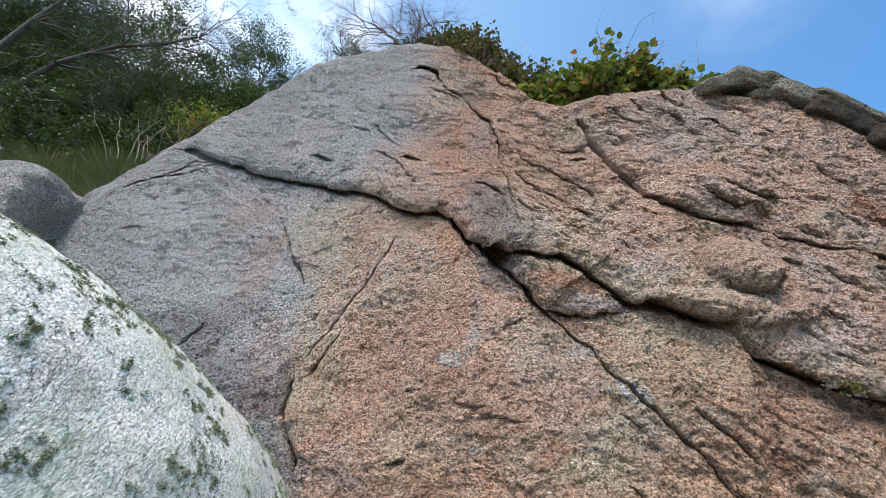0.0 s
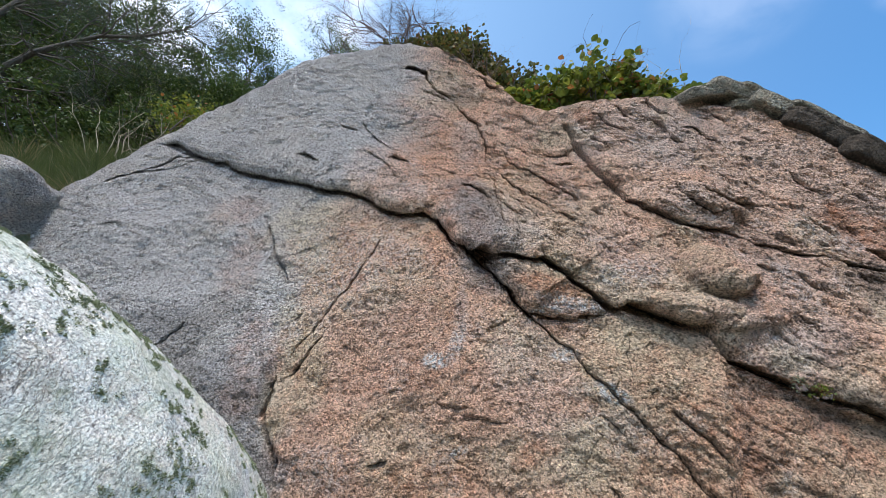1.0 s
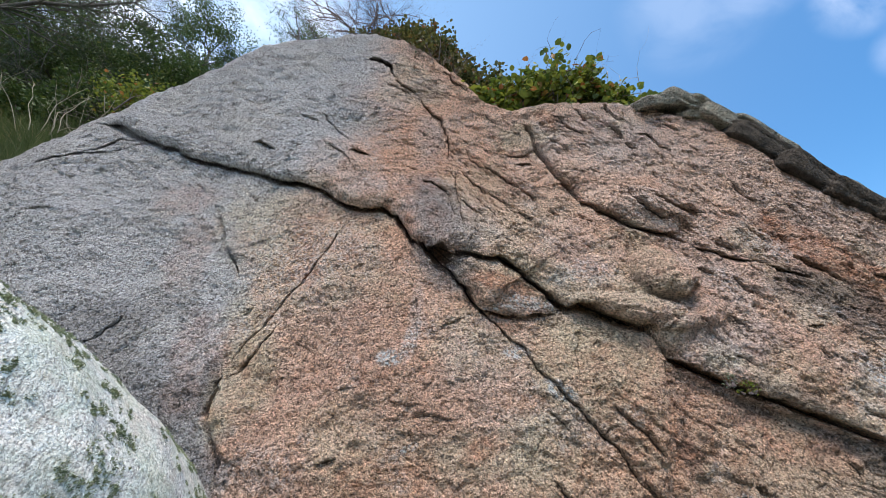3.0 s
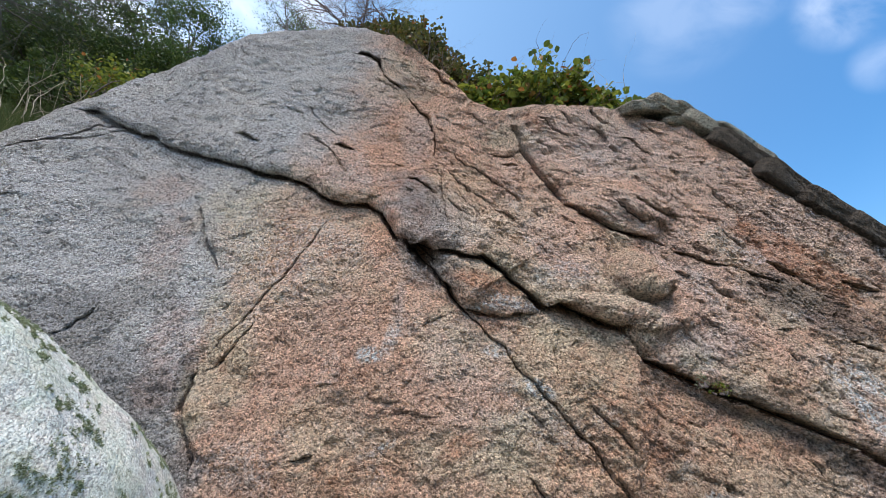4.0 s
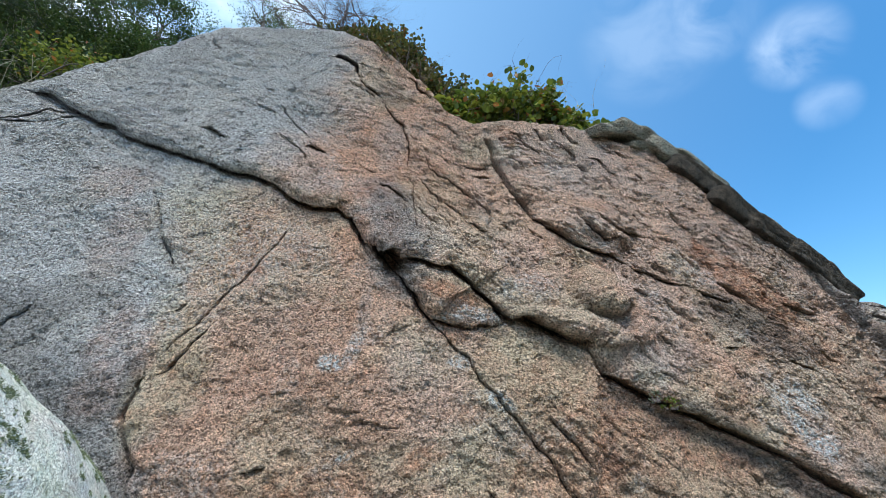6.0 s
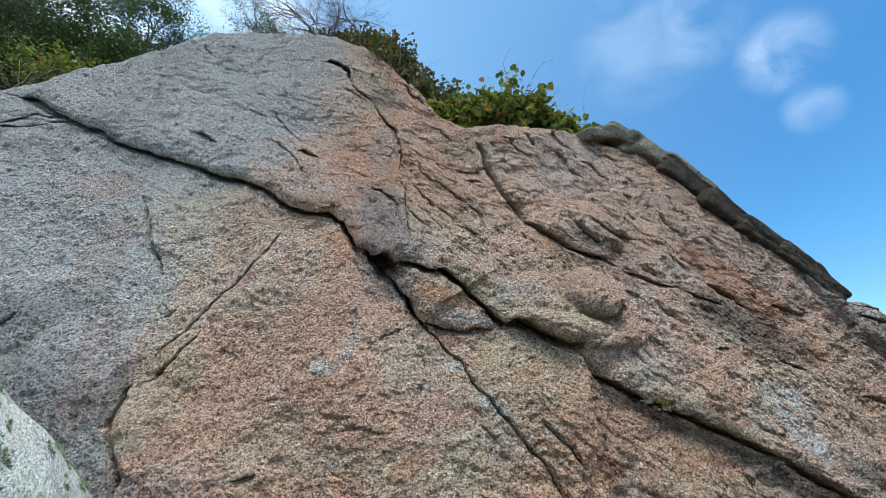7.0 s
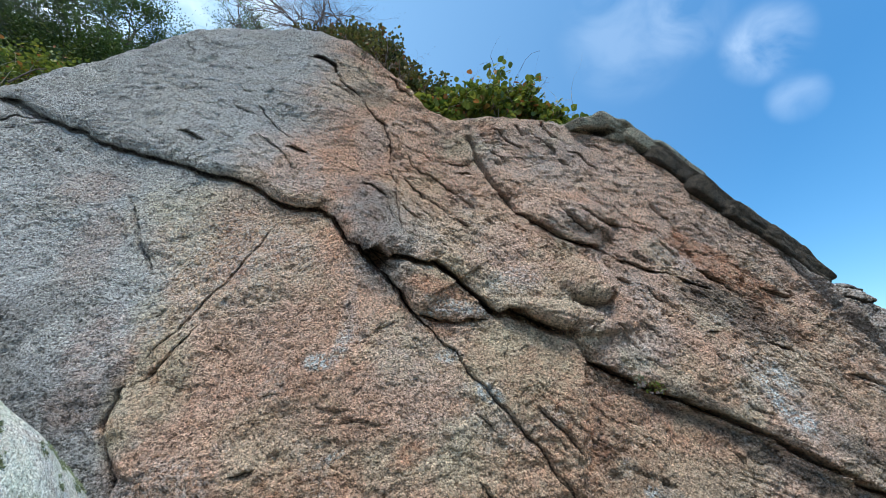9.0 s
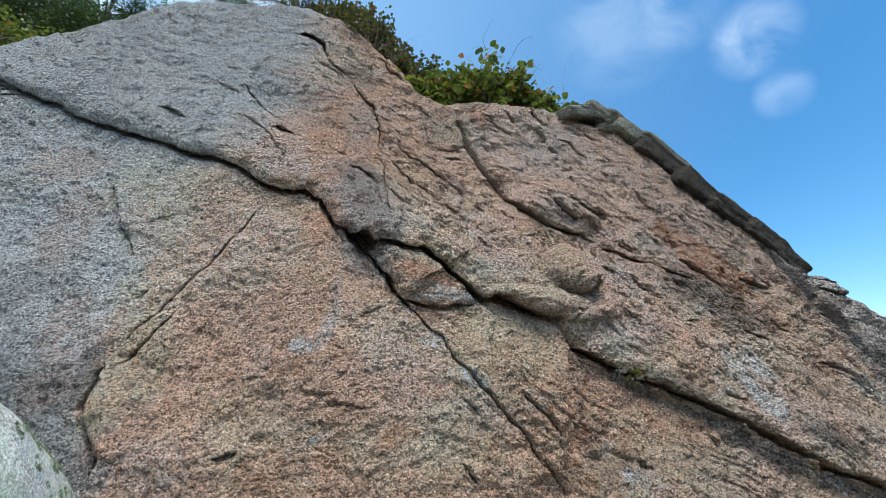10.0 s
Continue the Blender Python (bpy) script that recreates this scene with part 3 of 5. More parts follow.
crack([(2.65, 4.44), (2.89, 4.34), (2.93, 4.21), (3.07, 4.11)], 0.0095, 0.03, 0.035, 0.18)
crack([(3.04, 4.72), (3.15, 4.56), (3.27, 4.42)], 0.01, 0.03, 0.035, 0.18)
crack([(3.26, 4.24), (3.32, 4.15), (3.31, 4.06)], 0.0095, 0.03, 0.03, 0.12)
crack([(2.18, 3.54), (2.28, 3.53), (2.28, 3.36), (2.37, 3.23), (2.50, 3.13), (2.69, 3.21)], 0.0125, 0.06, 0.1, 0.25, 0.05)
crack([(2.40, 3.48), (2.49, 3.36), (2.64, 3.28), (2.86, 3.26), (3.12, 3.32)], 0.0105, 0.04, 0.06, 0.25, 0.04)
crack([(2.66, 3.23), (2.79, 3.11), (2.84, 2.97)], 0.0095, 0.03, 0.03, 0.18)
crack([(2.79, 3.71), (2.85, 3.65), (2.91, 3.53)], 0.0095, 0.02, 0.03, 0.15)
crack([(3.19, 3.93), (3.20, 3.83)], 0.0095, 0.02, 0.02, 0.1)
crack([(3.49, 3.80), (3.57, 3.62), (3.61, 3.53), (3.76, 3.42)], 0.0095, 0.025, 0.03, 0.2)
crack([(3.59, 4.16), (3.54, 3.96), (3.54, 3.82)], 0.0095, 0.015, 0.02, 0.15)
crack([(0.78, 4.20), (0.81, 4.07), (0.94, 3.88), (1.07, 3.78), (1.22, 3.63), (1.31, 3.50), (1.47, 3.41), (1.53, 3.37)], 0.011, 0.03, 0.06, 0.22, 0.045)
crack([(1.18, 4.12), (1.32, 4.04), (1.47, 4.11), (1.52, 3.95)], 0.01, 0.025, 0.05, 0.18, 0.04)
crack([(1.28, 3.93), (1.41, 3.93), (1.50, 3.92)], 0.0095, 0.02, 0.025, 0.12)
crack([(0.68, 3.93), (0.80, 3.76), (0.92, 3.52), (1.04, 3.36), (1.14, 3.27)], 0.0105, 0.03, 0.06, 0.22, 0.045)
crack([(1.18, 3.24), (1.25, 3.21), (1.33, 3.16)], 0.0095, 0.02, 0.03, 0.15)
crack([(0.69, 3.44), (0.73, 3.28), (0.84, 3.20), (0.86, 3.08)], 0.0095, 0.02, 0.03, 0.18)
crack([(0.78, 3.50), (0.91, 3.23), (0.98, 3.14)], 0.0095, 0.015, 0.025, 0.15)
crack([(1.70, 4.24), (1.77, 4.16), (1.82, 4.05)], 0.0095, 0.02, 0.025, 0.12)
crack([(0.98, 4.77), (1.11, 4.61), (1.20, 4.53)], 0.0095, 0.02, 0.02, 0.15)
crack([(1.77, 3.29), (1.83, 3.20), (1.89, 3.17)], 0.0095, 0.02, 0.03, 0.15)
crack([(2.06, 4.77), (2.14, 4.65), (2.24, 4.55)], 0.0095, 0.025, 0.03, 0.15)
crack([(1.49, 3.33), (1.57, 3.29), (1.62, 3.22)], 0.0095, 0.015, 0.02, 0.12)
crack([(3.74, 3.21), (3.77, 3.10), (3.80, 2.98), (3.72, 2.82), (3.86, 2.75), (4.00, 2.72), (4.13, 2.59), (4.20, 2.49)], 0.012, 0.05, 0.06, 0.3, 0.045)
crack([(3.36, 2.73), (3.49, 2.70), (3.69, 2.65), (3.84, 2.61)], 0.0105, 0.04, 0.035, 0.2)
crack([(3.53, 2.69), (3.53, 2.57), (3.59, 2.50)], 0.0095, 0.03, 0.03, 0.15)
crack([(4.49, 2.70), (4.55, 2.62), (4.72, 2.60), (4.94, 2.60)], 0.0105, 0.035, 0.045, 0.2)
crack([(4.84, 2.73), (4.89, 2.66), (4.96, 2.59)], 0.0095, 0.03, 0.03, 0.12)
crack([(4.16, 2.38), (4.14, 2.22), (4.14, 2.09), (4.28, 2.01), (4.47, 1.95)], 0.0115, 0.05, 0.05, 0.25, 0.04)
crack([(4.04, 2.42), (4.05, 2.26), (4.10, 2.15)], 0.0095, 0.02, 0.02, 0.2)
crack([(3.39, 2.17), (3.51, 2.15), (3.59, 2.17)], 0.01, 0.03, 0.03, 0.1)
crack([(4.45, 2.96), (4.51, 2.81), (4.53, 2.67)], 0.0095, 0.02, 0.03, 0.2)
crack([(4.19, 2.87), (4.21, 2.76), (4.29, 2.72)], 0.0095, 0.025, 0.03, 0.18)
crack([(5.31, 3.14), (5.53, 3.04), (5.32, 2.86)], 0.0095, 0.02, 0.03, 0.2)
crack([(4.60, 2.33), (4.58, 2.20), (4.75, 2.10), (4.79, 2.00)], 0.0095, 0.02, 0.03, 0.2)
crack([(4.43, 2.43), (4.47, 2.31), (4.48, 2.22)], 0.0095, 0.03, 0.04, 0.15)
crack([(4.91, 2.40), (4.94, 2.26), (5.02, 2.18)], 0.0095, 0.02, 0.03, 0.18)
crack([(4.05, 3.42), (4.08, 3.25), (4.14, 3.15)], 0.0095, 0.012, 0.02, 0.2)
crack([(3.96, 3.63), (3.97, 3.44), (4.06, 3.36)], 0.0095, 0.012, 0.02, 0.2)
crack([(4.31, 3.59), (4.35, 3.36), (4.38, 3.23)], 0.0095, 0.012, 0.02, 0.2)
crack([(3.40, 3.14), (3.47, 3.04), (3.53, 2.94)], 0.0095, 0.03, 0.03, 0.15)
crack([(2.92, 2.63), (2.98, 2.54), (3.07, 2.45), (3.09, 2.36)], 0.0095, 0.025, 0.03, 0.2)
crack([(3.08, 2.54), (3.11, 2.41), (3.13, 2.35)], 0.0095, 0.015, 0.02, 0.15)
crack([(2.65, 2.69), (2.72, 2.63), (2.79, 2.59)], 0.0095, 0.02, 0.02, 0.12)
crack([(2.72, 2.23), (2.84, 2.16), (2.85, 2.07), (2.83, 1.96)], 0.0095, 0.02, 0.025, 0.18)
crack([(2.35, 2.20), (2.48, 2.11), (2.57, 2.03), (2.65, 1.98)], 0.0095, 0.012, 0.02, 0.2)
crack([(2.78, 1.91), (3.02, 1.95), (3.34, 2.00)], 0.0095, 0.008, -0.02, 0.2)
crack([(4.17, 2.01), (4.18, 1.91), (4.17, 1.87)], 0.0095, 0.015, 0.02, 0.15)
crack([(3.49, 1.52), (3.58, 1.50), (3.64, 1.47)], 0.0095, 0.02, 0.025, 0.15)
crack([(3.62, 1.97), (3.68, 1.90), (3.80, 1.89)], 0.0095, 0.01, 0.02, 0.15)
crack([(2.21, 3.08), (2.28, 2.99), (2.31, 2.96)], 0.0095, 0.02, 0.02, 0.12)
crack([(5.61, 2.91), (6.29, 2.80), (5.34, 2.46), (5.42, 2.30), (5.78, 2.17)], 0.0150, 0.08, 0.08, 0.25, 0.06)
crack([(5.29, 2.28), (5.32, 2.06), (5.34, 1.81), (5.38, 1.60), (5.45, 1.47)], 0.0140, 0.06, 0.06, 0.25, 0.06)
crack([(5.64, 2.66), (6.55, 2.60), (6.30, 2.39), (6.25, 2.05), (6.10, 1.85)], 0.0150, 0.08, 0.08, 0.25, 0.06)
crack([(6.19, 2.33), (6.52, 2.27), (6.54, 2.23)], 0.012, 0.05, 0.05, 0.15)
crack([(5.20, 3.12), (5.25, 3.00), (5.33, 2.84)], 0.0095, 0.025, 0.03, 0.18)
crack([(4.48, 2.69), (4.58, 2.63), (4.73, 2.62)], 0.0095, 0.025, 0.03, 0.15)
crack([(4.62, 2.01), (4.63, 1.84), (4.66, 1.75)], 0.0095, 0.02, 0.03, 0.18)
crack([(4.92, 1.81), (5.15, 1.77), (5.26, 1.69), (5.34, 1.55), (5.44, 1.42)], 0.011, 0.04, 0.05, 0.2)
crack([(5.01, 2.36), (5.02, 2.25), (5.09, 2.14)], 0.0095, 0.02, 0.03, 0.18)
crack([(-1.72, 3.45), (-1.66, 3.26), (-1.59, 3.10), (-1.50, 2.92), (-1.43, 2.84), (-1.37, 2.75), (-1.34, 2.62)], 0.0125, 0.08, 0.045, 0.25, 0.03)
crack([(-1.22, 1.82), (-1.23, 1.74), (-1.24, 1.65), (-1.25, 1.55), (-1.20, 1.45), (-1.15, 1.38), (-1.12, 1.32), (-1.07, 1.24), (-1.06, 1.16), (-1.04, 1.05)], 0.0145, 0.2, 0.11, 0.35, 0.06)
crack([(-0.37, 3.24), (-0.49, 3.07), (-0.55, 2.90), (-0.62, 2.77), (-0.72, 2.59), (-0.81, 2.47), (-0.90, 2.31), (-0.99, 2.16), (-1.10, 2.05), (-1.17, 1.92), (-1.21, 1.84)], 0.0110, 0.03, 0.05, 0.25)
crack([(-0.84, 2.22), (-0.91, 2.09), (-0.98, 1.97), (-1.04, 1.88), (-1.12, 1.80), (-1.20, 1.77)], 0.0115, 0.04, 0.065, 0.22, 0.04)
crack([(-1.18, 2.28), (-1.14, 2.30), (-1.08, 2.38)], 0.0095, 0.015, 0.02, 0.12)
crack([(-2.54, 2.07), (-2.39, 2.12), (-2.32, 2.20), (-2.25, 2.27), (-2.18, 2.37)], 0.0095, 0.015, 0.02, 0.2)
crack([(-3.73, 3.49), (-3.54, 3.47), (-3.45, 3.53)], 0.0095, 0.012, 0.02, 0.15)
crack([(0.24, 2.53), (0.27, 2.40), (0.24, 2.24), (0.26, 2.12), (0.33, 2.03)], 0.0115, 0.01, 0.015, 0.2)
crack([(0.42, 2.12), (0.49, 2.18), (0.60, 2.22), (0.67, 2.25)], 0.01, 0.01, 0.0175, 0.15)
crack([(0.70, 2.18), (0.78, 2.09), (0.82, 1.97), (0.84, 1.86)], 0.0095, 0.006, 0.01, 0.15)
crack([(0.04, 1.65), (0.15, 1.60), (0.25, 1.58), (0.34, 1.57)], 0.011, 0.015, 0.015, 0.15)
crack([(0.21, 1.47), (0.31, 1.52), (0.40, 1.51), (0.50, 1.48), (0.64, 1.49)], 0.011, 0.015, 0.015, 0.15)
crack([(-0.32, 1.67), (-0.20, 1.72), (-0.13, 1.73)], 0.0095, 0.009, 0.01, 0.12)
crack([(-0.43, 1.22), (-0.36, 1.21), (-0.30, 1.22), (-0.26, 1.26)], 0.0125, 0.025, 0.02, 0.15)
crack([(0.20, 1.42), (0.23, 1.39), (0.23, 1.33)], 0.0095, 0.01, 0.0075, 0.1)
crack([(0.10, 1.18), (0.15, 1.15), (0.17, 1.12)], 0.0115, 0.015, 0.01, 0.1)
crack([(-0.68, 1.71), (-0.61, 1.62), (-0.57, 1.47), (-0.56, 1.37)], 0.0095, 0.003, 0.006, 0.15)
crack([(0.26, 1.94), (0.34, 1.90), (0.40, 1.92)], 0.0095, 0.006, 0.01, 0.12)
crack([(0.33, 1.67), (0.40, 1.73), (0.40, 1.81)], 0.0095, 0.01, 0.01, 0.12)
crack([(1.20, 1.55), (1.27, 1.49), (1.35, 1.39)], 0.0095, 0.02, 0.025, 0.12)
crack([(1.20, 1.12), (1.23, 1.05), (1.28, 0.99)], 0.0115, 0.04, 0.03, 0.15)
crack([(1.05, 1.14), (1.04, 1.09), (1.03, 1.05)], 0.0095, 0.01, 0.01, 0.1)
crack([(1.75, 1.17), (1.79, 1.09), (1.82, 1.02)], 0.0115, 0.03, 0.03, 0.15)
crack([(1.61, 1.59), (1.69, 1.49), (1.76, 1.43), (1.82, 1.34), (1.88, 1.26)], 0.0115, 0.035, 0.03, 0.2)
crack([(1.56, 2.13), (1.51, 2.02), (1.48, 1.89), (1.44, 1.70)], 0.0115, 0.018, 0.012, 0.2)
crack([(1.23, 1.11), (1.20, 1.06)], 0.0095, 0.02, 0.02, 0.12)
crack([(1.78, 2.19), (1.91, 2.04), (1.94, 1.87)], 0.0095, 0.008, 0.015, 0.2)
crack([(2.07, 2.46), (2.12, 2.42), (2.14, 2.34), (2.27, 2.34), (2.43, 2.39), (2.40, 2.45), (2.64, 2.65)], 0.0125, 0.05, 0, 0.1)
crack([(2.16, 2.11), (2.16, 2.14), (2.19, 2.17), (2.14, 2.20)], 0.0105, 0.03, 0.05, 0.12)
crack([(2.55, 1.08), (2.60, 1.03), (2.62, 1.04)], 0.02, 0.12, 0.02, 0.1)
crack([(3.27, 1.20), (3.30, 1.13), (3.30, 1.07)], 0.0095, 0.02, 0.02, 0.12)
crack([(2.69, 1.18), (2.63, 1.27), (2.57, 1.33)], 0.0095, 0.012, 0.015, 0.15)
# swarms of short joints along the foliation
rng = np.random.default_rng(90)
for x0, x1, z0, z1, count, fall in ((0.7, 3.4, 2.9, 4.7, 110, -52), (2.6, 5.3, 1.5, 3.2, 90, -36), (1.0, 1.9, 1.2, 2.1, 10, 58), (2.4, 4.0, 0.85, 1.4, 20, 52)):
    for _ in range(count):
        p, a, run = np.array((rng.uniform(x0, x1), rng.uniform(z0, z1))), radians(fall + rng.normal(0, 11)), rng.uniform(0.05, 0.24)
        q = p + run * np.array((math.cos(a), math.sin(a)))
        m = (p + q) / 2 + rng.normal(0, 0.012, 2)
        crack([tuple(p), tuple(m), tuple(q)], STEP, rng.uniform(0.002, 0.008), rng.uniform(0.006, 0.024), rng.uniform(0.07, 0.16))
knob(2.29, 2.60, 0.27, 0.25, 0.30, 0, 2.6, 0.38)
knob(2.58, 3.40, 0.38, 0.27, 0.08, -0.4, 2)
knob(0.44, 3.29, 0.35, 0.52, 0.07, 0.3, 2)
knob(1.95, 2.27, 0.48, 0.14, 0.13, -0.2, 2)
crack([(1.34, 2.42), (1.48, 2.30), (1.67, 2.24), (1.89, 2.16), (2.05, 2.12)], 0.026, 0.3, 0, 0.2)
knob(1.01, 2.52, 0.48, 0.23, 0.07, -0.4, 2)
knob(1.73, 1.70, 0.53, 0.49, 0.07, 0, 2.2)

fields = {key: np.zeros(X.shape, dtype=np.float32) for key in ("grey", "rust", "dark", "pale", "olive")}


def stain(key, x, z, rx, rz, amount, turn=0.0):
    """A patch of mineral colour, with a ragged edge."""
    c, s = math.cos(turn), math.sin(turn)
    u, v = ((X - x) * c + (Z - z) * s) / rx, (-(X - x) * s + (Z - z) * c) / rz
    r = np.sqrt(u * u + v * v) + 0.42 * ragged
    fields[key] = np.maximum(fields[key], amount * (1 - step(0.5, 1.3, r)))


JOINT = [(-9.00, 4.00), (-4.90, 5.50), (-3.75, 4.90), (-3.30, 4.75), (-2.96, 4.52), (-2.78, 4.46), (-2.18, 4.14), (-1.60, 3.93), (-1.20, 3.76), (-0.94, 3.71), (-0.67, 3.58), (-0.42, 3.40), (-0.28, 3.33), (-0.07, 3.35), (0.09, 3.22), (0.21, 3.00), (0.36, 2.81), (0.52, 2.69), (0.72, 2.74), (0.95, 2.71), (1.15, 2.57), (1.34, 2.44), (1.48, 2.31), (1.67, 2.25), (1.89, 2.17), (2.09, 2.12), (2.26, 1.85), (2.49, 1.75), (2.81, 1.60), (3.15, 1.49), (3.48, 1.35), (3.75, 1.20), (3.98, 1.08), (4.22, 0.97), (4.49, 0.88), (4.88, 0.76), (9.00, -0.50)]
WEDGE = [(0.52, 2.69), (0.72, 2.74), (0.95, 2.71), (1.15, 2.57), (1.34, 2.44), (1.48, 2.31), (1.45, 2.28), (1.22, 2.26), (1.00, 2.24), (0.77, 2.30), (0.69, 2.49)]
CORNER = [(0.77, 2.30), (1.00, 2.24), (1.22, 2.26), (1.48, 2.30), (1.67, 2.25), (1.89, 2.17), (2.09, 2.12), (2.09, 1.88), (2.01, 1.66), (2.00, 1.46), (2.01, 1.30), (1.92, 1.10), (1.78, 1.04), (1.62, 1.29), (1.47, 1.47), (1.28, 1.70), (1.08, 1.98), (0.91, 2.17)]
ragged = fbm(X, Z, 0.45, 5, 41, 0.62)
edge_x = np.interp(Z, (0.8, 1.35, 1.65, 2.0, 2.3, 2.7, 3.2, 3.7, 4.3, 5.2, 6.2), (-1.12, -1.14, -1.2, -1.26, -1.28, -1.32, -1.25, -0.85, -0.6, -0.3, -0.1))
fields["grey"] += 0.95 * (1 - step(-0.5, 1.0, (X - edge_x + 0.24 * ragged) / np.interp(Z, (1.5, 3.2, 4.2), (0.16, 0.40, 0.75))))
fields["grey"] = np.maximum(fields["grey"], (0.20 + 0.2 * step(2.6, 3.6, Z)) * step(-0.2, 0.7, fbm(X, Z, 0.9, 4, 43)))
fields["dark"] += 0.4 * fins * step(-0.2, 0.6, fbm(A2 * 0.2, B2, 0.3, 4, 53))
fields["grey"] = np.maximum(fields["grey"], 0.7 * step(0.4, 1.0, fins))
fields["dark"] += 0.07 * step(0.2, 0.9, fbm(X, Z * 0.45, 0.5, 4, 44)) * (X < 8)
mottle = 1 - fields["grey"]
fields["rust"] += (0.38 * step(-0.1, 0.7, fbm(X, Z, 0.75, 5, 45, 0.6)) * (1 - 0.6 * step(3.2, 4.2, Z)) + 0.25 * step(0.1, 0.7, fbm(X, Z, 0.2, 4, 48, 0.6))) * mottle
fields["olive"] += 0.55 * step(0.0, 0.6, fbm(X, Z, 0.7, 5, 46, 0.6)) * (0.15 + 0.85 * mottle)
fields["pale"] += 0.30 * step(0.25, 0.9, fbm(X, Z, 0.3, 5, 47, 0.6))
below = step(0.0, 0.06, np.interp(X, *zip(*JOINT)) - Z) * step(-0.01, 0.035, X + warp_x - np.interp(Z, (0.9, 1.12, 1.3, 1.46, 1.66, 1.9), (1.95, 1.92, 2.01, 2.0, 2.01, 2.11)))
far = step(2.8, 4.4, X + 0.25 * ragged)
fields["rust"] += 0.10 * far
fields["dark"] += 0.08 * far
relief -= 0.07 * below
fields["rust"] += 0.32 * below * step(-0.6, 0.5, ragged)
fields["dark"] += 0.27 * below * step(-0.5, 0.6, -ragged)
over = step(0.0, 0.06, Z - np.interp(X, *zip(*JOINT))) * step(0.6, 1.8, X)
fields["rust"] *= 1 - 0.15 * over
fields["grey"] = np.maximum(fields["grey"], 0.22 * over * step(-0.7, 0.4, ragged))
fields["rust"] += 0.24 * (1 - over) * (1 - below) * mottle * step(-0.2, 0.5, fbm(X, Z, 0.95, 5, 49, 0.6))
stain("olive", 5.43, 1.55, 0.35, 0.14, 0.9, -0.6)
stain("pale", 5.40, 1.53, 0.28, 0.10, 0.7, -0.6)
stain("dark", -1.54, 1.43, 0.35, 0.41, 0.5)
stain("grey", -1.76, 1.95, 0.39, 0.53, 0.9)
stain("rust", -1.24, 1.94, 0.08, 0.18, 0.5)
stain("olive", -1.03, 1.89, 0.20, 0.39, 0.8, 0.3)
stain("dark", 2.24, 1.30, 0.20, 0.41, 0.2)
stain("rust", 2.67, 1.17, 0.39, 0.26, 0.35)
stain("dark", 2.98, 1.61, 0.34, 0.09, 0.5, -0.4)
stain("rust", 0.00, 4.08, 0.24, 0.18, 0.45)
stain("rust", 1.03, 2.50, 0.31, 0.09, 0.9, -0.25)
stain("rust", 3.63, 3.19, 0.14, 0.17, 0.85)
stain("rust", 1.72, 4.59, 0.12, 0.19, 0.6)
stain("rust", 0.08, 2.94, 0.30, 0.44, 0.3)
stain("rust", -0.27, 1.59, 0.57, 0.26, 0.38)
stain("rust", -0.92, 1.29, 0.26, 0.16, 0.35)
stain("rust", 1.04, 1.59, 0.19, 0.08, 0.55)
stain("rust", 0.84, 1.32, 0.26, 0.06, 0.55, 0.5)
stain("rust", -0.44, 2.10, 0.35, 0.39, 0.22)
stain("rust", 1.01, 2.18, 0.13, 0.08, 0.6)
stain("rust", 0.99, 3.66, 0.39, 0.34, 0.32)
stain("rust", 1.26, 1.98, 0.15, 0.10, 0.4)
stain("rust", -0.52, 3.18, 0.22, 0.17, 0.25)
stain("rust", -1.47, 1.85, 0.15, 0.12, 0.4)
stain("rust", -1.55, 1.67, 0.15, 0.09, 0.35)
stain("rust", 3.70, 3.15, 0.28, 0.26, 0.8)
stain("rust", 4.17, 2.74, 0.96, 0.19, 0.6, -0.35)
stain("rust", 5.32, 2.41, 0.90, 0.41, 0.4)
stain("rust", 3.19, 1.70, 0.25, 0.18, 0.5)
stain("rust", 3.61, 2.13, 0.14, 0.08, 0.6)
stain("rust", 2.51, 1.25, 0.25, 0.15, 0.4)
stain("rust", 2.19, 1.01, 0.25, 0.08, 0.5)
stain("rust", 4.34, 1.54, 0.60, 0.30, 0.3)
stain("rust", 3.00, 1.31, 0.30, 0.11, 0.4)
stain("rust", 5.48, 1.69, 0.56, 0.23, 0.45)
stain("dark", 0.42, 3.22, 0.30, 0.55, 0.42, 0.3)
stain("grey", 0.42, 3.25, 0.40, 0.65, 0.7, 0.3)
stain("dark", 0.29, 3.66, 0.16, 0.20, 0.3)
stain("dark", 3.84, 2.43, 0.60, 0.26, 0.72, -0.3)
stain("dark", 4.32, 2.24, 0.41, 0.19, 0.45)
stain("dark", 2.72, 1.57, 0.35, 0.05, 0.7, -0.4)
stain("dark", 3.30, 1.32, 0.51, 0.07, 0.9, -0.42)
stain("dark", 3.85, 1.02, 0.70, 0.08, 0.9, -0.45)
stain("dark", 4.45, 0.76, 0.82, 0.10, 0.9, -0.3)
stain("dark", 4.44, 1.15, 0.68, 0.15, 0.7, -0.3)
stain("dark", 2.17, 1.38, 0.10, 0.30, 0.4)
stain("dark", -2.02, 1.76, 0.51, 0.48, 0.5)
stain("dark", -2.34, 2.16, 0.69, 0.40, 0.45)
stain("dark", -1.24, 1.17, 0.18, 0.22, 0.45)
stain("dark", -1.29, 1.71, 0.07, 0.31, 0.6)
stain("dark", 0.39, 5.10, 0.27, 0.23, 0.3)
stain("dark", 1.23, 2.33, 0.26, 0.06, 0.35)
stain("dark", 5.89, 2.05, 0.90, 0.38, 0.5, -0.8)
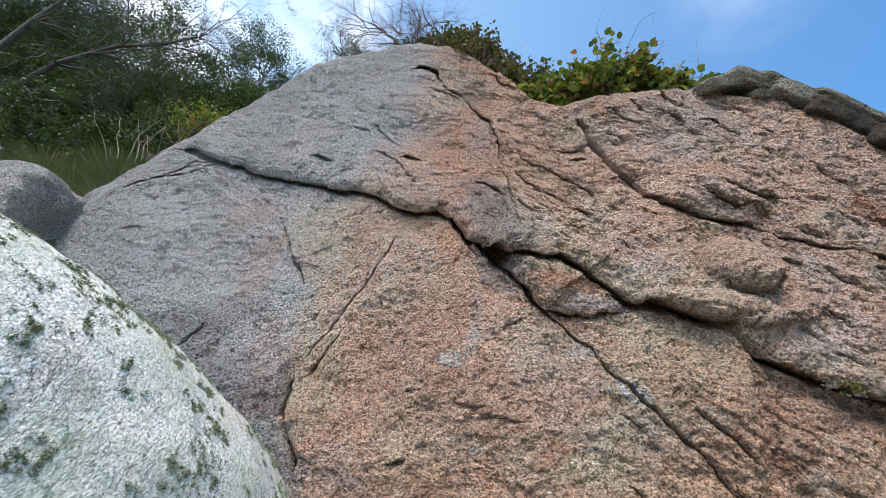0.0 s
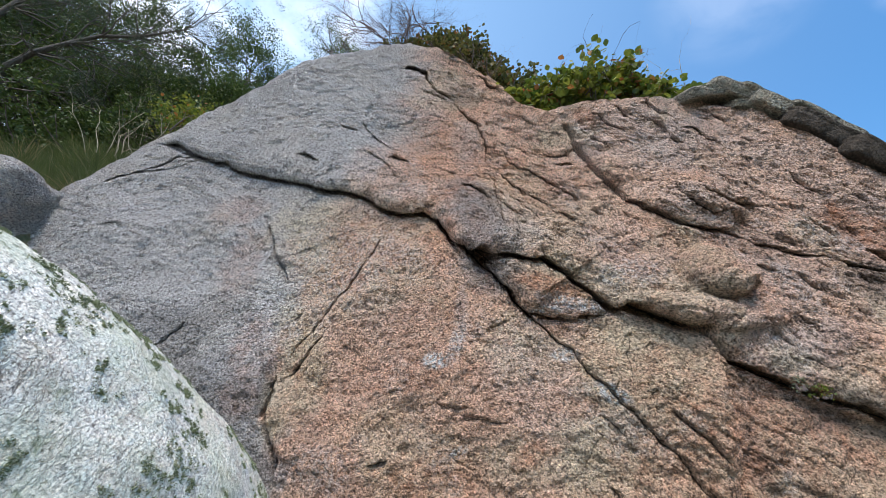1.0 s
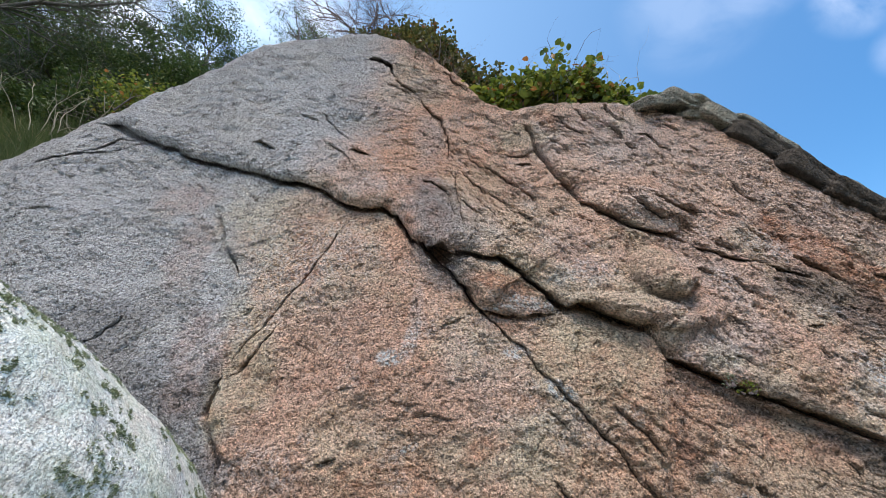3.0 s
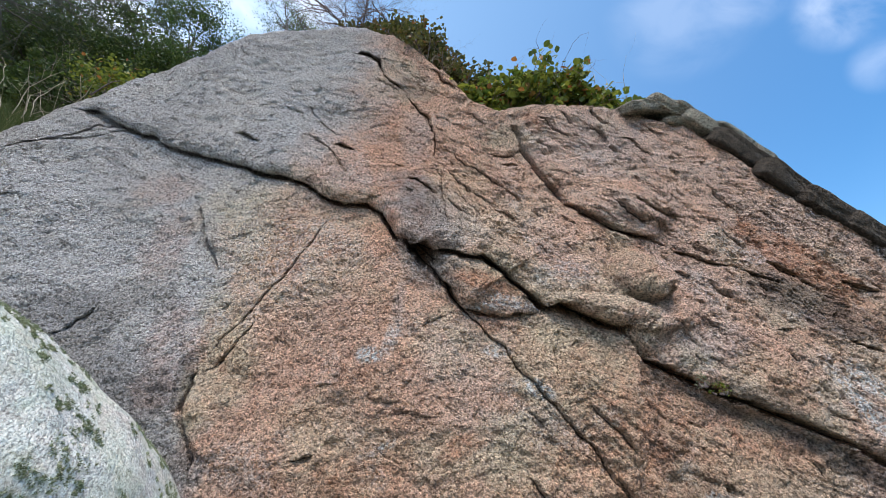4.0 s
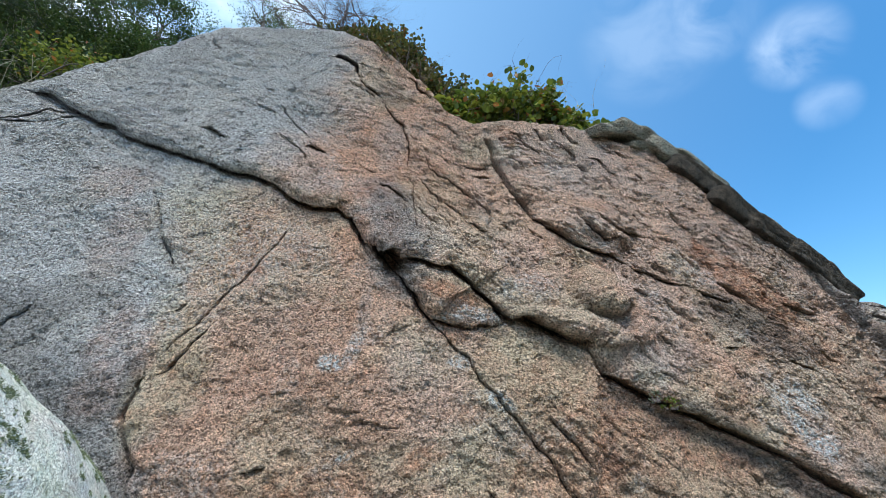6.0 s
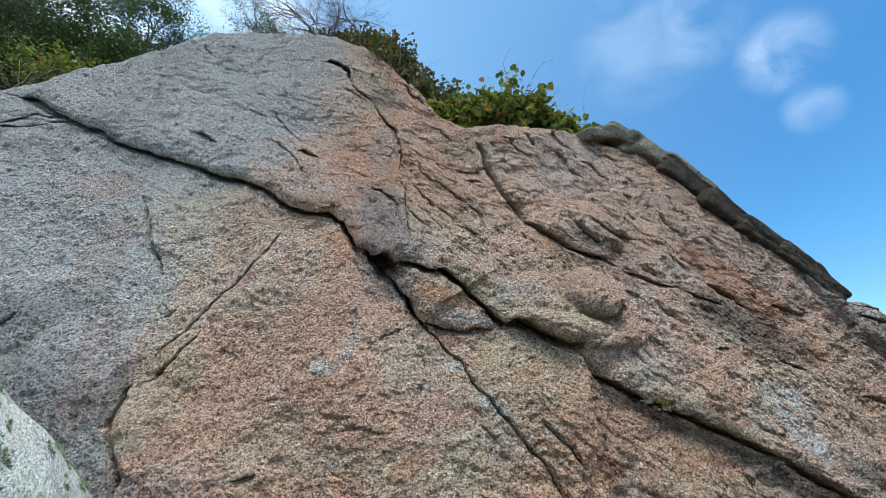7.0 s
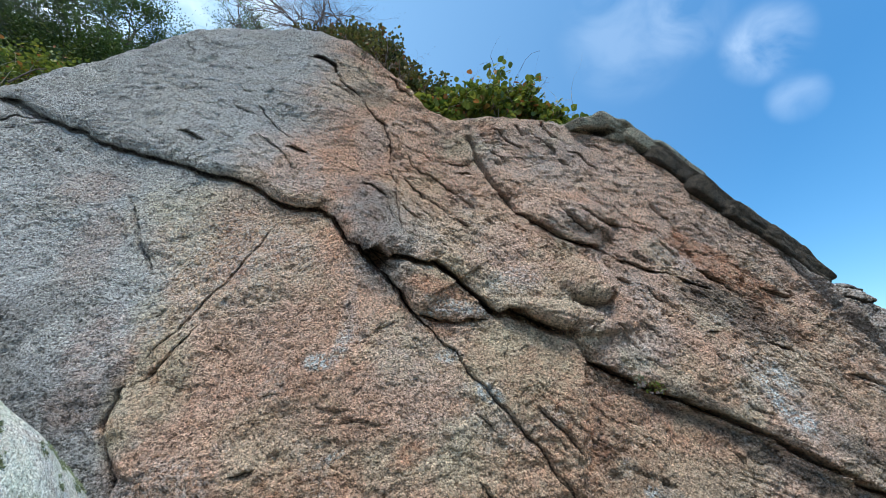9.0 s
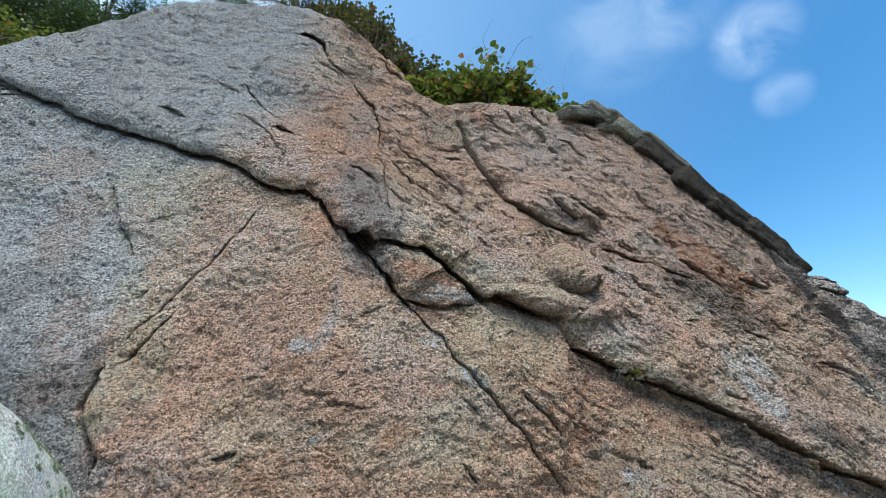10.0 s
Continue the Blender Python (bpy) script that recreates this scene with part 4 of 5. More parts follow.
stain("dark", -0.55, 1.09, 0.26, 0.09, 0.3)
stain("pale", 0.07, 1.93, 0.09, 0.06, 1)
stain("pale", 0.24, 2.06, 0.06, 0.15, 0.6, -0.4)
stain("pale", 3.99, 1.74, 0.15, 0.17, 1)
stain("pale", 3.94, 1.43, 0.18, 0.18, 1)
stain("pale", 1.20, 2.36, 0.26, 0.07, 0.8, -0.15)
stain("pale", 0.97, 2.31, 0.13, 0.04, 0.8)
stain("pale", 1.05, 1.96, 0.09, 0.05, 0.8)
stain("pale", 1.30, 1.68, 0.10, 0.05, 1, -0.6)
stain("pale", 0.23, 1.31, 0.08, 0.03, 0.8, 0.5)
stain("pale", 1.69, 2.62, 0.24, 0.15, 0.45)
stain("pale", -1.17, 2.20, 0.10, 0.11, 0.5)
stain("pale", -0.73, 1.22, 0.26, 0.15, 0.35)
stain("pale", 1.48, 2.57, 0.18, 0.11, 0.5)
stain("pale", 2.82, 2.53, 0.23, 0.25, 0.4)
stain("pale", 3.46, 2.95, 0.30, 0.17, 0.45)
stain("pale", -1.79, 2.04, 0.45, 0.30, 0.25)
stain("pale", 2.46, 0.97, 0.05, 0.05, 1)
stain("olive", 1.71, 1.66, 0.41, 0.45, 0.7)
stain("olive", 1.36, 2.53, 0.66, 0.22, 0.6, -0.3)
stain("olive", 1.76, 2.41, 0.49, 0.20, 0.6)
stain("olive", 0.72, 1.25, 0.68, 0.22, 0.55)
stain("olive", -1.05, 3.23, 0.63, 0.53, 0.75)
stain("olive", -1.08, 2.12, 0.20, 0.40, 0.6, 0.4)
stain("olive", -1.13, 1.67, 0.13, 0.23, 0.6)
stain("olive", 1.11, 3.11, 0.60, 0.38, 0.35)
stain("olive", 2.82, 1.05, 0.80, 0.23, 0.5)
stain("olive", 4.96, 1.80, 1.05, 0.51, 0.35)
stain("grey", -0.93, 4.15, 0.76, 0.61, 0.7)
stain("grey", 2.47, 4.33, 0.90, 0.49, 0.45)
stain("grey", 2.68, 2.04, 0.41, 0.23, 0.45)
stain("grey", 0.38, 4.22, 0.16, 0.52, 0.35)
stain("grey", 0.58, 1.90, 0.17, 0.26, 0.3)
stain("rust", -0.14, 1.80, 0.75, 0.16, 0.6, 0.1)
stain("rust", -0.03, 2.24, 0.45, 0.40, 0.5)
stain("rust", 0.15, 1.60, 1.0, 0.40, 0.34)
stain("rust", 0.85, 3.75, 0.50, 0.50, 0.36)
stain("rust", 0.72, 1.30, 0.22, 0.10, 0.75, 0.5)
stain("olive", 1.15, 1.23, 0.50, 0.35, 0.75)
stain("olive", 1.63, 1.83, 0.50, 0.50, 0.85)
stain("olive", -1.14, 1.63, 0.16, 0.30, 0.8)
stain("grey", 0.27, 2.30, 0.06, 0.30, 0.4, -0.1)
stain("rust", 2.99, 1.33, 0.35, 0.15, 0.6, -0.4)
stain("rust", -2.18, 3.63, 0.34, 0.26, 0.30)
stain("rust", -1.88, 2.98, 0.28, 0.36, 0.30)
stain("rust", -1.54, 2.08, 0.20, 0.26, 0.40)
stain("rust", -1.46, 1.67, 0.20, 0.20, 0.38)
stain("pale", 3.77, 1.63, 0.12, 0.30, 1, 0.2)
stain("pale", -0.8, 3.0, 0.9, 0.7, 0.42)
stain("pale", -1.3, 5.2, 1.3, 0.9, 0.35)
stain("olive", 2.6, 1.1, 0.5, 0.25, 0.7)
stain("rust", 2.5, 1.2, 0.12, 0.2, 0.6)
stain("rust", 4.20, 2.80, 0.80, 0.24, 0.9, -0.55)
stain("rust", 4.65, 2.25, 0.55, 0.35, 0.7, -0.5)
stain("rust", 5.05, 1.85, 0.50, 0.35, 0.6)
stain("rust", 3.72, 3.28, 0.14, 0.16, 1.0)
stain("rust", 3.1, 1.95, 0.35, 0.2, 0.4)

Z0 = Z.copy()
# joints run back and upward into the rock
Y = face_y(X, Z) - relief + cut
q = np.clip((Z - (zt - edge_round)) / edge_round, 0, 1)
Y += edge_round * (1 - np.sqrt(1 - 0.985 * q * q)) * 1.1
Y += 2.4 * S
Z = Z + 0.25 * S - 0.55 * S * S + cut * np.interp(Z, (0.8, 2.0, 4.5), (0.15, 0.45, 1.0))
# the far end rounds back
Y += 0.06 * np.maximum(X - 6.6, 0) ** 2

rows, cols = X.shape
cell = (np.arange(rows - 1)[:, None] * cols + np.arange(cols - 1)[None, :]).ravel()
quads = np.stack([cell, cell + 1, cell + 1 + cols, cell + cols], 1)
px_, pz_ = (X + warp_x).ravel()[cell], (Z0 + warp_z).ravel()[cell]


def inside(points):
    hit = np.zeros(px_.shape, bool)
    for (ax, az), (bx, bz) in zip(points, points[1:] + points[:1]):
        cross = ((az > pz_) != (bz > pz_)) & (px_ < (bx - ax) * (pz_ - az) / ((bz - az) or 1e-9) + ax)
        hit ^= cross
    return hit


above = pz_ > np.interp(px_, *zip(*JOINT))
wedge = inside(WEDGE)
corner = inside(CORNER) & ~wedge
lower_right = ~above & ~wedge & ~corner & (px_ > 1.5) & (pz_ < 2.2) & (px_ > np.interp(pz_, (0.0, 1.1, 2.2), (2.3, 1.85, 1.5)))
BLOCKS = (("upper_block", above & ~wedge & ~corner, "weathered grey and pink upper slab"), ("wedge_stone", wedge, "small rust-stained wedged stone"),
          ("corner_block", corner, "rounded olive-tan granite block"), ("lower_block", lower_right, "brown seepage-stained lower block"),
          ("main_slab", ~above & ~wedge & ~corner & ~lower_right, "grey to salmon-pink main slab"))
BASE = Vector((0, 3.2, 0))
cliff = thing("granite_cliff", BASE, "tall weathered granite cliff, grey and salmon pink, split by dark cracks", "cliff")
P = np.stack([X, Y, Z], -1).reshape(-1, 3) - np.array(BASE)
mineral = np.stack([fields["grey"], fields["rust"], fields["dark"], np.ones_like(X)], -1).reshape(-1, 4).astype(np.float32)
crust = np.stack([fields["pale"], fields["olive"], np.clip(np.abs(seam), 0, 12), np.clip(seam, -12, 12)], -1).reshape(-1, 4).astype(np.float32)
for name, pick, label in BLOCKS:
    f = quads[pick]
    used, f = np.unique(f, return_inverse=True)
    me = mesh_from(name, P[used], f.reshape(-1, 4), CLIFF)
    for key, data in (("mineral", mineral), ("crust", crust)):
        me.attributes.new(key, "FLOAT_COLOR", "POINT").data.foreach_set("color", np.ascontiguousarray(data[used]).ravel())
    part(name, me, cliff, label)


# ---------- loose boulders and ledges ----------
def boulder(name, place, radii, turn, material, label, rough=0.07, level=6, square=2.3, seed=0.0, facet=0.0, category="boulder", group=""):
    """A rounded block: a swollen ball with broad facets, dents and grain."""
    bm = bmesh.new()
    bmesh.ops.create_icosphere(bm, subdivisions=level, radius=1.0)
    for v in bm.verts:
        p = v.co
        d = (abs(p.x) ** square + abs(p.y) ** square + abs(p.z) ** square) ** (1 / square)
        p = p / d
        w = Vector((p.x * radii[0], p.y * radii[1], p.z * radii[2])) + Vector((seed, seed * 1.7, 0))
        k = 1 + rough * noise.fractal(w * 1.1, 0.9, 2.1, 3) + rough * 0.2 * noise.fractal(w * 6, 0.8, 2.1, 4)
        if facet:
            d, _ = noise.voronoi(Vector((w.x * 1.6, w.y * 1.6, w.z * 5.0)))
            k -= facet * max(0.0, 1 - (d[1] - d[0]) * 3.5) - facet * 0.8 * d[0]
        v.co = Vector((p.x * radii[0], p.y * radii[1], p.z * radii[2])) * k
    me = bpy.data.meshes.new(name)
    bm.to_mesh(me)
    bm.free()
    me.polygons.foreach_set("use_smooth", np.ones(len(me.polygons), bool))
    me.materials.append(material)
    ob = new(name, me)
    ob.matrix_world = pose(*place, *turn)
    return tagged(ob, label, category, group)


boulder("boulder", (-3.084, 1.642, -0.008), (2.565, 1.355, 3.735), (42.75, -41.16, 18.04), WHITE_STONE, "large pale granite boulder speckled with dark green lichen", 0.018, 7, 2.0)
boulder("boulder", (-5.50, 4.1, 3.62), (0.98, 0.62, 0.60), (-12, 9, 0), GREY_STONE, "grey rounded boulder wedged beside the cliff under grass", 0.05, 6, 7.0, 4.0, 0.06)
LEDGE_TILT = 20
for front, half, thick, dip_angle, seed in (
    ((3.18, 3.22, 4.90), 0.36, 0.12, -12, 1.0),
    ((3.54, 3.22, 4.85), 0.34, 0.13, 25, 2.3),
    ((3.88, 3.18, 4.60), 0.33, 0.14, 31, 3.6),
    ((4.24, 3.12, 4.25), 0.46, 0.15, 32, 4.9),
    ((4.33, 3.13, 4.43), 0.42, 0.06, 33, 6.2),
    ((3.80, 3.17, 4.76), 0.34, 0.05, 30, 14.0),
    ((5.02, 2.95, 3.55), 0.34, 0.05, 32, 15.3),
    ((4.57, 3.01, 3.82), 0.36, 0.15, 33, 7.5),
    ((4.90, 2.93, 3.48), 0.37, 0.14, 31, 8.8),
    ((5.26, 2.90, 3.21), 0.33, 0.14, 34, 10.1),
    ((5.56, 2.90, 2.96), 0.30, 0.14, 42, 11.4),
    ((3.56, 3.26, 4.71), 0.19, 0.07, 8, 12.7),
):
    back = Vector((0, 0.42 * math.cos(radians(LEDGE_TILT)), 0.42 * math.sin(radians(LEDGE_TILT))))
    pale = front[0] < 4.0 or thick < 0.1
    boulder("ledge_slab", Vector(front) + back, (half, 0.45, thick * (0.62 if pale else 0.8)), (LEDGE_TILT, dip_angle, 4), PALE_SLAB if pale else SHADED_STONE, "grey-green weathered granite slab on the cliff edge" if pale else "dark flat granite slab capping the cliff edge, overhang shade in its colour", 0.05, 6, 9.0, seed, 0.05, "rock slab", "slabs along the cliff top")


# ---------- plants ----------
LEAVES = {}


def round_leaf(material):
    """One broad leaf blade, a hand's breadth long at scale 1, folded along its rib; alike leaves share it."""
    if material.name not in LEAVES:
        bm = bmesh.new()
        rib = [bm.verts.new((t, 0, z)) for t, z in ((-0.1, 0.02), (0.3, 0.0), (0.7, 0.0), (1.0, -0.06))]
        for s in (1, -1):
            rim = [bm.verts.new((t, s * w, 0.08)) for t, w in ((0.08, 0.30), (0.38, 0.47), (0.72, 0.34))]
            bm.faces.new((rib[0], rib[1], rim[1], rim[0]))
            bm.faces.new((rib[1], rib[2], rim[2], rim[1]))
            bm.faces.new((rib[2], rib[3], rim[2]))
        me = bpy.data.meshes.new("leaf")
        bm.to_mesh(me)
        bm.free()
        me.materials.append(material)
        LEAVES[material.name] = me
    return LEAVES[material.name]


def shrub(place, spread, count, size, leaf, label, seed, stems=9, twig=TWIG, name="shrub", depth=2, reach=0.6, droop=0.3, thick=0.012, forks=3, bend=0.3, singles=0):
    """Woody stems that fork from the base, with leaves along the twigs."""
    rng = np.random.default_rng(seed)
    ob = thing(name, place, label, name.replace("_", " "))
    bundles, tips = [], []
    for _ in range(stems):
        start = Vector((rng.normal(0, spread[0] * 0.45), rng.normal(0, spread[1] * 0.4), -0.05))
        way = Vector((rng.normal(0, 0.5) * spread[0] / spread[2], rng.normal(0, 0.4), 1.0))
        a, b = grow(rng, start, way, spread[2] * reach * rng.uniform(0.7, 1.2), thick, depth, bend, forks, 0.1, 0.6)
        bundles.append(a)
        tips += b
    for stem in bundles:
        part("stem", mesh_from("stem", *tubes(stem, 4), twig), ob)
    if count:
        t = np.array([tuple(p) for p in tips])
        c = t[rng.integers(0, len(t), count)] + rng.normal(0, size * 0.55, (count, 3))
        body = np.clip(rng.normal(0, 1, (count // 2, 3)), -1.5, 1.5) * np.array([spread[0] * 0.55, spread[1] * 0.5, spread[2] * 0.24]) + np.array([0, 0, spread[2] * 0.46])
        c[:len(body)] = body
        c[:, 2] = np.minimum(c[:, 2], spread[2] * rng.uniform(0.66, 0.84, count))
        for p in c[count - singles:]:
            blade = part("leaf", round_leaf(leaf), ob)
            blade.matrix_basis = Matrix.LocRotScale(p, Euler((rng.normal(0, 0.6), rng.normal(0.3, 0.6), rng.uniform(0, 6.28))), Vector((1, 1, 1)) * size * rng.uniform(0.75, 1.25))
        c = c[:count - singles]
        v, f = leaf_arrays(c, rng.uniform(0.6, 1.25, len(c)) * size, rng, droop, 0.9)
        tagged(part("foliage", mesh_from("foliage", v, f, leaf, False), ob), kind="stuff")
    return ob


def tree(place, height, crown_r, count, size, leaf, label, seed, lean=(0, 0), wide=0.5, forks=4, depth=3, name="tree"):
    rng = np.random.default_rng(seed)
    ob = thing(name, place, label, "tree")
    paths, tips = grow(rng, (0, 0, -0.3), (lean[0], lean[1], 1), height * 0.8, height * 0.022, 0, 0.1, 0, 0.2)
    trunk = paths[0]
    tips = []
    for i in range(2, len(trunk)):
        p, r = trunk[i]
        for _ in range(forks):
            a = rng.uniform(0, 2 * math.pi)
            pa, tp = grow(rng, p, (math.cos(a), math.sin(a), rng.uniform(0.1, 0.7)), crown_r * rng.uniform(0.5, 1.0), r * 0.5, depth - 1, 0.25, 4, 0.15, 0.6)
            paths += pa
            tips += tp
    part("trunk", mesh_from("trunk", *tubes(paths, 5), BARK), ob)
    t = np.array([tuple(p) for p in tips])
    c = t[rng.integers(0, len(t), count)] + rng.normal(0, size * 2.0, (count, 3))
    v, f = leaf_arrays(c, rng.uniform(0.6, 1.3, count) * size, rng, 0.2, wide)
    tagged(part("crown", mesh_from("crown", v, f, leaf, False), ob), kind="stuff")
    return ob


def on_hill(x, y):
    return (x, y, float(hill(np.float64(x), np.float64(y))))


# the wood on the slope
DEAD_TWIG = bark("dead_twig", (0.10, 0.075, 0.055), (0.24, 0.19, 0.14))
PALE_LEAF = leafy("withered_leaf", (0.16, 0.18, 0.11), (0.32, 0.33, 0.22), (0.30, 0.24, 0.13))
DARK_TREE = "dense dark evergreen tree in the shaded wood"
tree(on_hill(-12.3, 8.4), 7.0, 2.3, 36000, 0.072, DARK_LEAF, DARK_TREE, 13)
tree(on_hill(-11.7, 7.7), 6.2, 2.0, 29000, 0.072, DARK_LEAF, DARK_TREE, 19)
tree(on_hill(-10.9, 8.9), 4.6, 1.8, 25000, 0.072, DARK_LEAF, DARK_TREE, 14)
tree(on_hill(-13.9, 8.6), 7.5, 2.2, 27000, 0.072, DARK_LEAF, DARK_TREE, 28)
tree(on_hill(-12.9, 9.6), 8.0, 2.4, 27000, 0.072, DARK_LEAF, DARK_TREE, 29)
tree(on_hill(-13.2, 7.0), 5.0, 2.2, 12000, 0.07, DARK_LEAF, DARK_TREE, 15)
for x, y, h, s in ((-9.5, 8.5, 3.0, 16), (-8.2, 8.4, 2.7, 17), (-7.1, 8.4, 2.5, 18), (-6.4, 8.9, 2.6, 30), (-8.0, 9.4, 3.7, 33), (-7.0, 9.6, 3.7, 34)):
    tree(on_hill(x, y), h, 1.25, 13000, 0.072, DARK_LEAF, "low dark evergreen tree on the slope", s)
tree(on_hill(-5.9, 9.5), 5.0, 1.35, 21000, 0.06, TREE_LEAF, "leafy green broadleaf tree rising behind the cliff", 11)
for x, y, h, s in ((-4.0, 10.6, 7.5, 12), (-2.75, 10.6, 7.2, 27)):
    tree(on_hill(x, y), h, 0.95, 6500, 0.057, TREE_LEAF, "slender green broadleaf tree behind the cliff top", s)
for x, y, h, s in ((-8.6, 6.6, 1.1, 21), (-7.6, 6.4, 1.3, 22), (-6.7, 6.5, 1.3, 23), (-5.9, 6.7, 1.3, 24), (-5.1, 7.0, 1.2, 25)):
    shrub(on_hill(x, y), (0.8, 0.6, h), 5000, 0.058, DARK_LEAF, "dark green bush under the trees on the slope", s, 12, TWIG, "bush", 2, 0.8)


def pine():
    """A leaning pine: two long bare limbs reach over the slope, with needle tufts at their ends."""
    rng = np.random.default_rng(31)
    foot = on_hill(-10.8, 6.0)
    ob = thing("pine_tree", foot, "leaning pine with bare grey limbs and sparse needle tufts", "tree")
    o = Vector(foot)
    limbs = ([(-10.8, 6.0, foot[2] - 0.3), (-10.6, 6.0, 6.3), (-9.6, 6.0, 6.9), (-8.9, 6.0, 7.35), (-8.04, 6.0, 8.19), (-7.4, 6.0, 8.5), (-6.84, 6.0, 8.68), (-6.2, 6.05, 8.8), (-5.3, 6.1, 9.05)],
             [(-10.6, 6.0, 6.3), (-10.5, 6.2, 8.0), (-9.87, 6.3, 8.98), (-9.5, 6.3, 9.9), (-9.0, 6.3, 10.7), (-8.6, 6.3, 12.0)])
    paths, tips = [], []
    for limb, r0 in zip(limbs, (0.10, 0.11)):
        n = len(limb)
        path = [(Vector(p) - o + Vector(rng.normal(0, 0.03, 3)), r0 * (1 - 0.8 * i / (n - 1))) for i, p in enumerate(limb)]
        paths.append(path)
        for i in range(3, n):
            for _ in range(6):
                a, b = grow(rng, path[i][0], (rng.uniform(0.2, 1.1), rng.normal(0, 0.4), rng.uniform(-0.4, 0.6)), rng.uniform(0.7, 1.6), path[i][1] * 0.35 + 0.004, 2, 0.25, 3, 0.05, 0.6)
                paths += a
                tips += b
    part("trunk", mesh_from("trunk", *tubes(paths, 6), BARK), ob)
    t = np.array([tuple(p) for p in tips])
    chosen = t[rng.random(len(t)) < 0.45]
    c = np.repeat(chosen, 26, 0) + rng.normal(0, 0.035, (len(chosen) * 26, 3))
    v, f = leaf_arrays(c, rng.uniform(0.08, 0.16, len(c)), rng, 0.0, narrow=True)
    tagged(part("needle_tuft", mesh_from("needle_tuft", v, f, NEEDLE, False), ob), kind="stuff")


pine()

# shrubs along the top of the cliff
for x, y, z, w, h, n, s, seed, label in (
        (1.22, 3.95, 4.75, 0.28, 0.72, 700, 0.085, 41, "dense green shrub with round leaves on the cliff top"),
        (1.6, 4.0, 4.8, 0.35, 0.9, 900, 0.085, 42, "dense green shrub with round leaves on the cliff top"),
        (2.0, 3.95, 4.9, 0.35, 0.98, 1000, 0.085, 43, "dense yellow-green shrub with round leaves on the cliff top"),
        (2.4, 3.95, 4.95, 0.35, 0.95, 900, 0.085, 44, "dense yellow-green shrub with round leaves on the cliff top"),
        (2.85, 3.95, 4.95, 0.35, 0.8, 750, 0.085, 45, "green shrub turning red and bronze on the cliff top"),
        (3.2, 3.95, 4.95, 0.25, 0.62, 420, 0.08, 46, "green shrub turning red and bronze on the cliff top"),
        (0.3, 4.35, 6.30, 0.28, 0.85, 1100, 0.055, 47, "green and bronze shrub hanging over the cliff edge"),
        (0.6, 4.35, 6.02, 0.28, 0.9, 1100, 0.055, 48, "green and bronze shrub hanging over the cliff edge"),
        (0.9, 4.3, 5.70, 0.25, 0.85, 900, 0.06, 49, "green and bronze shrub hanging over the cliff edge"),
        (1.12, 4.3, 5.40, 0.22, 0.8, 700, 0.06, 59, "green and bronze shrub hanging over the cliff edge"),
        (0.0, 4.6, 6.68, 0.35, 0.6, 600, 0.05, 56, "low olive shrub along the cliff top"),
        (-0.5, 4.8, 6.92, 0.35, 0.4, 450, 0.05, 57, "low olive shrub along the cliff top")):
    shrub((x, y, z), (w, 0.3, h * (0.92 if z > 5.6 else 1.12)), int(n * 2.3), s, BRONZE_LEAF if z > 5.1 else SHRUB_LEAF, label, seed, 14, reach=0.52, singles=0 if z > 5.1 else 240)
shrub((-0.35, 4.7, 6.85), (0.8, 0.3, 1.6), 0, 0, SHRUB_LEAF, "leafless shrub of fine purplish twigs against the sky", 58, 8, TWIG, "bare_shrub", 3, 0.75, 0.3, 0.021, 8, 0.5)
shrub((1.75, 4.05, 5.3), (0.35, 0.2, 1.25), 0, 0, SHRUB_LEAF, "leafless grey stems sticking out of the green shrubs", 49, 3, TWIG, "bare_shrub", 2, 0.62, 0.3, 0.017, 4, 0.6)
shrub((2.6, 4.05, 5.3), (0.3, 0.2, 1.2), 0, 0, SHRUB_LEAF, "leafless grey stems sticking out of the green shrubs", 50, 3, TWIG, "bare_shrub", 2, 0.62, 0.3, 0.016, 4, 0.6)
shrub((0.52, 4.15, 6.05), (0.22, 0.08, 0.5), 0, 0, SHRUB_LEAF, "tangle of dead brown twigs under the bronze shrub", 81, 16, DEAD_TWIG, "dead_brush", 2, 0.8, 0.3, 0.008, 4, 0.7)
shrub((0.82, 4.1, 5.80), (0.2, 0.08, 0.45), 0, 0, SHRUB_LEAF, "tangle of dead brown twigs under the bronze shrub", 82, 14, DEAD_TWIG, "dead_brush", 2, 0.8, 0.3, 0.008, 4, 0.7)
for x, z, h, s in ((1.85, 4.95, 0.45, 83), (2.6, 5.05, 0.65, 84), (3.15, 5.05, 0.75, 85)):
    shrub((x, 3.82, z), (0.14, 0.05, h), 0, 0, SHRUB_LEAF, "pale dry stalks leaning out of the green shrubs", s, 4, PALE_TWIG, "dry_weed", 1, 0.9, 0.3, 0.006, 2, 0.35)
shrub((-4.7, 5.2, 5.2), (0.6, 0.3, 1.2), 0, 0, SHRUB_LEAF, "dry pale stalks in the grass beside the cliff", 51, 12, PALE_TWIG, "dry_weed", 2, 0.7, 0.3, 0.006)
shrub((-3.95, 5.2, 5.55), (0.6, 0.4, 0.85), 1900, 0.05, SHRUB_LEAF, "yellow-green leafy bush beside the grey slab", 52, 10, TWIG, "bush")
shrub((2.65, 2.64, 1.70), (0.06, 0.015, 0.06), 110, 0.018, SHRUB_LEAF, "tiny green fern growing in a crack of the cliff", 53, 6, TWIG, "fern", 1)
shrub((2.52, 2.64, 1.75), (0.06, 0.015, 0.06), 100, 0.016, PALE_LEAF, "small withered grey-green fern in a crack of the cliff", 54, 6, TWIG, "fern", 1)


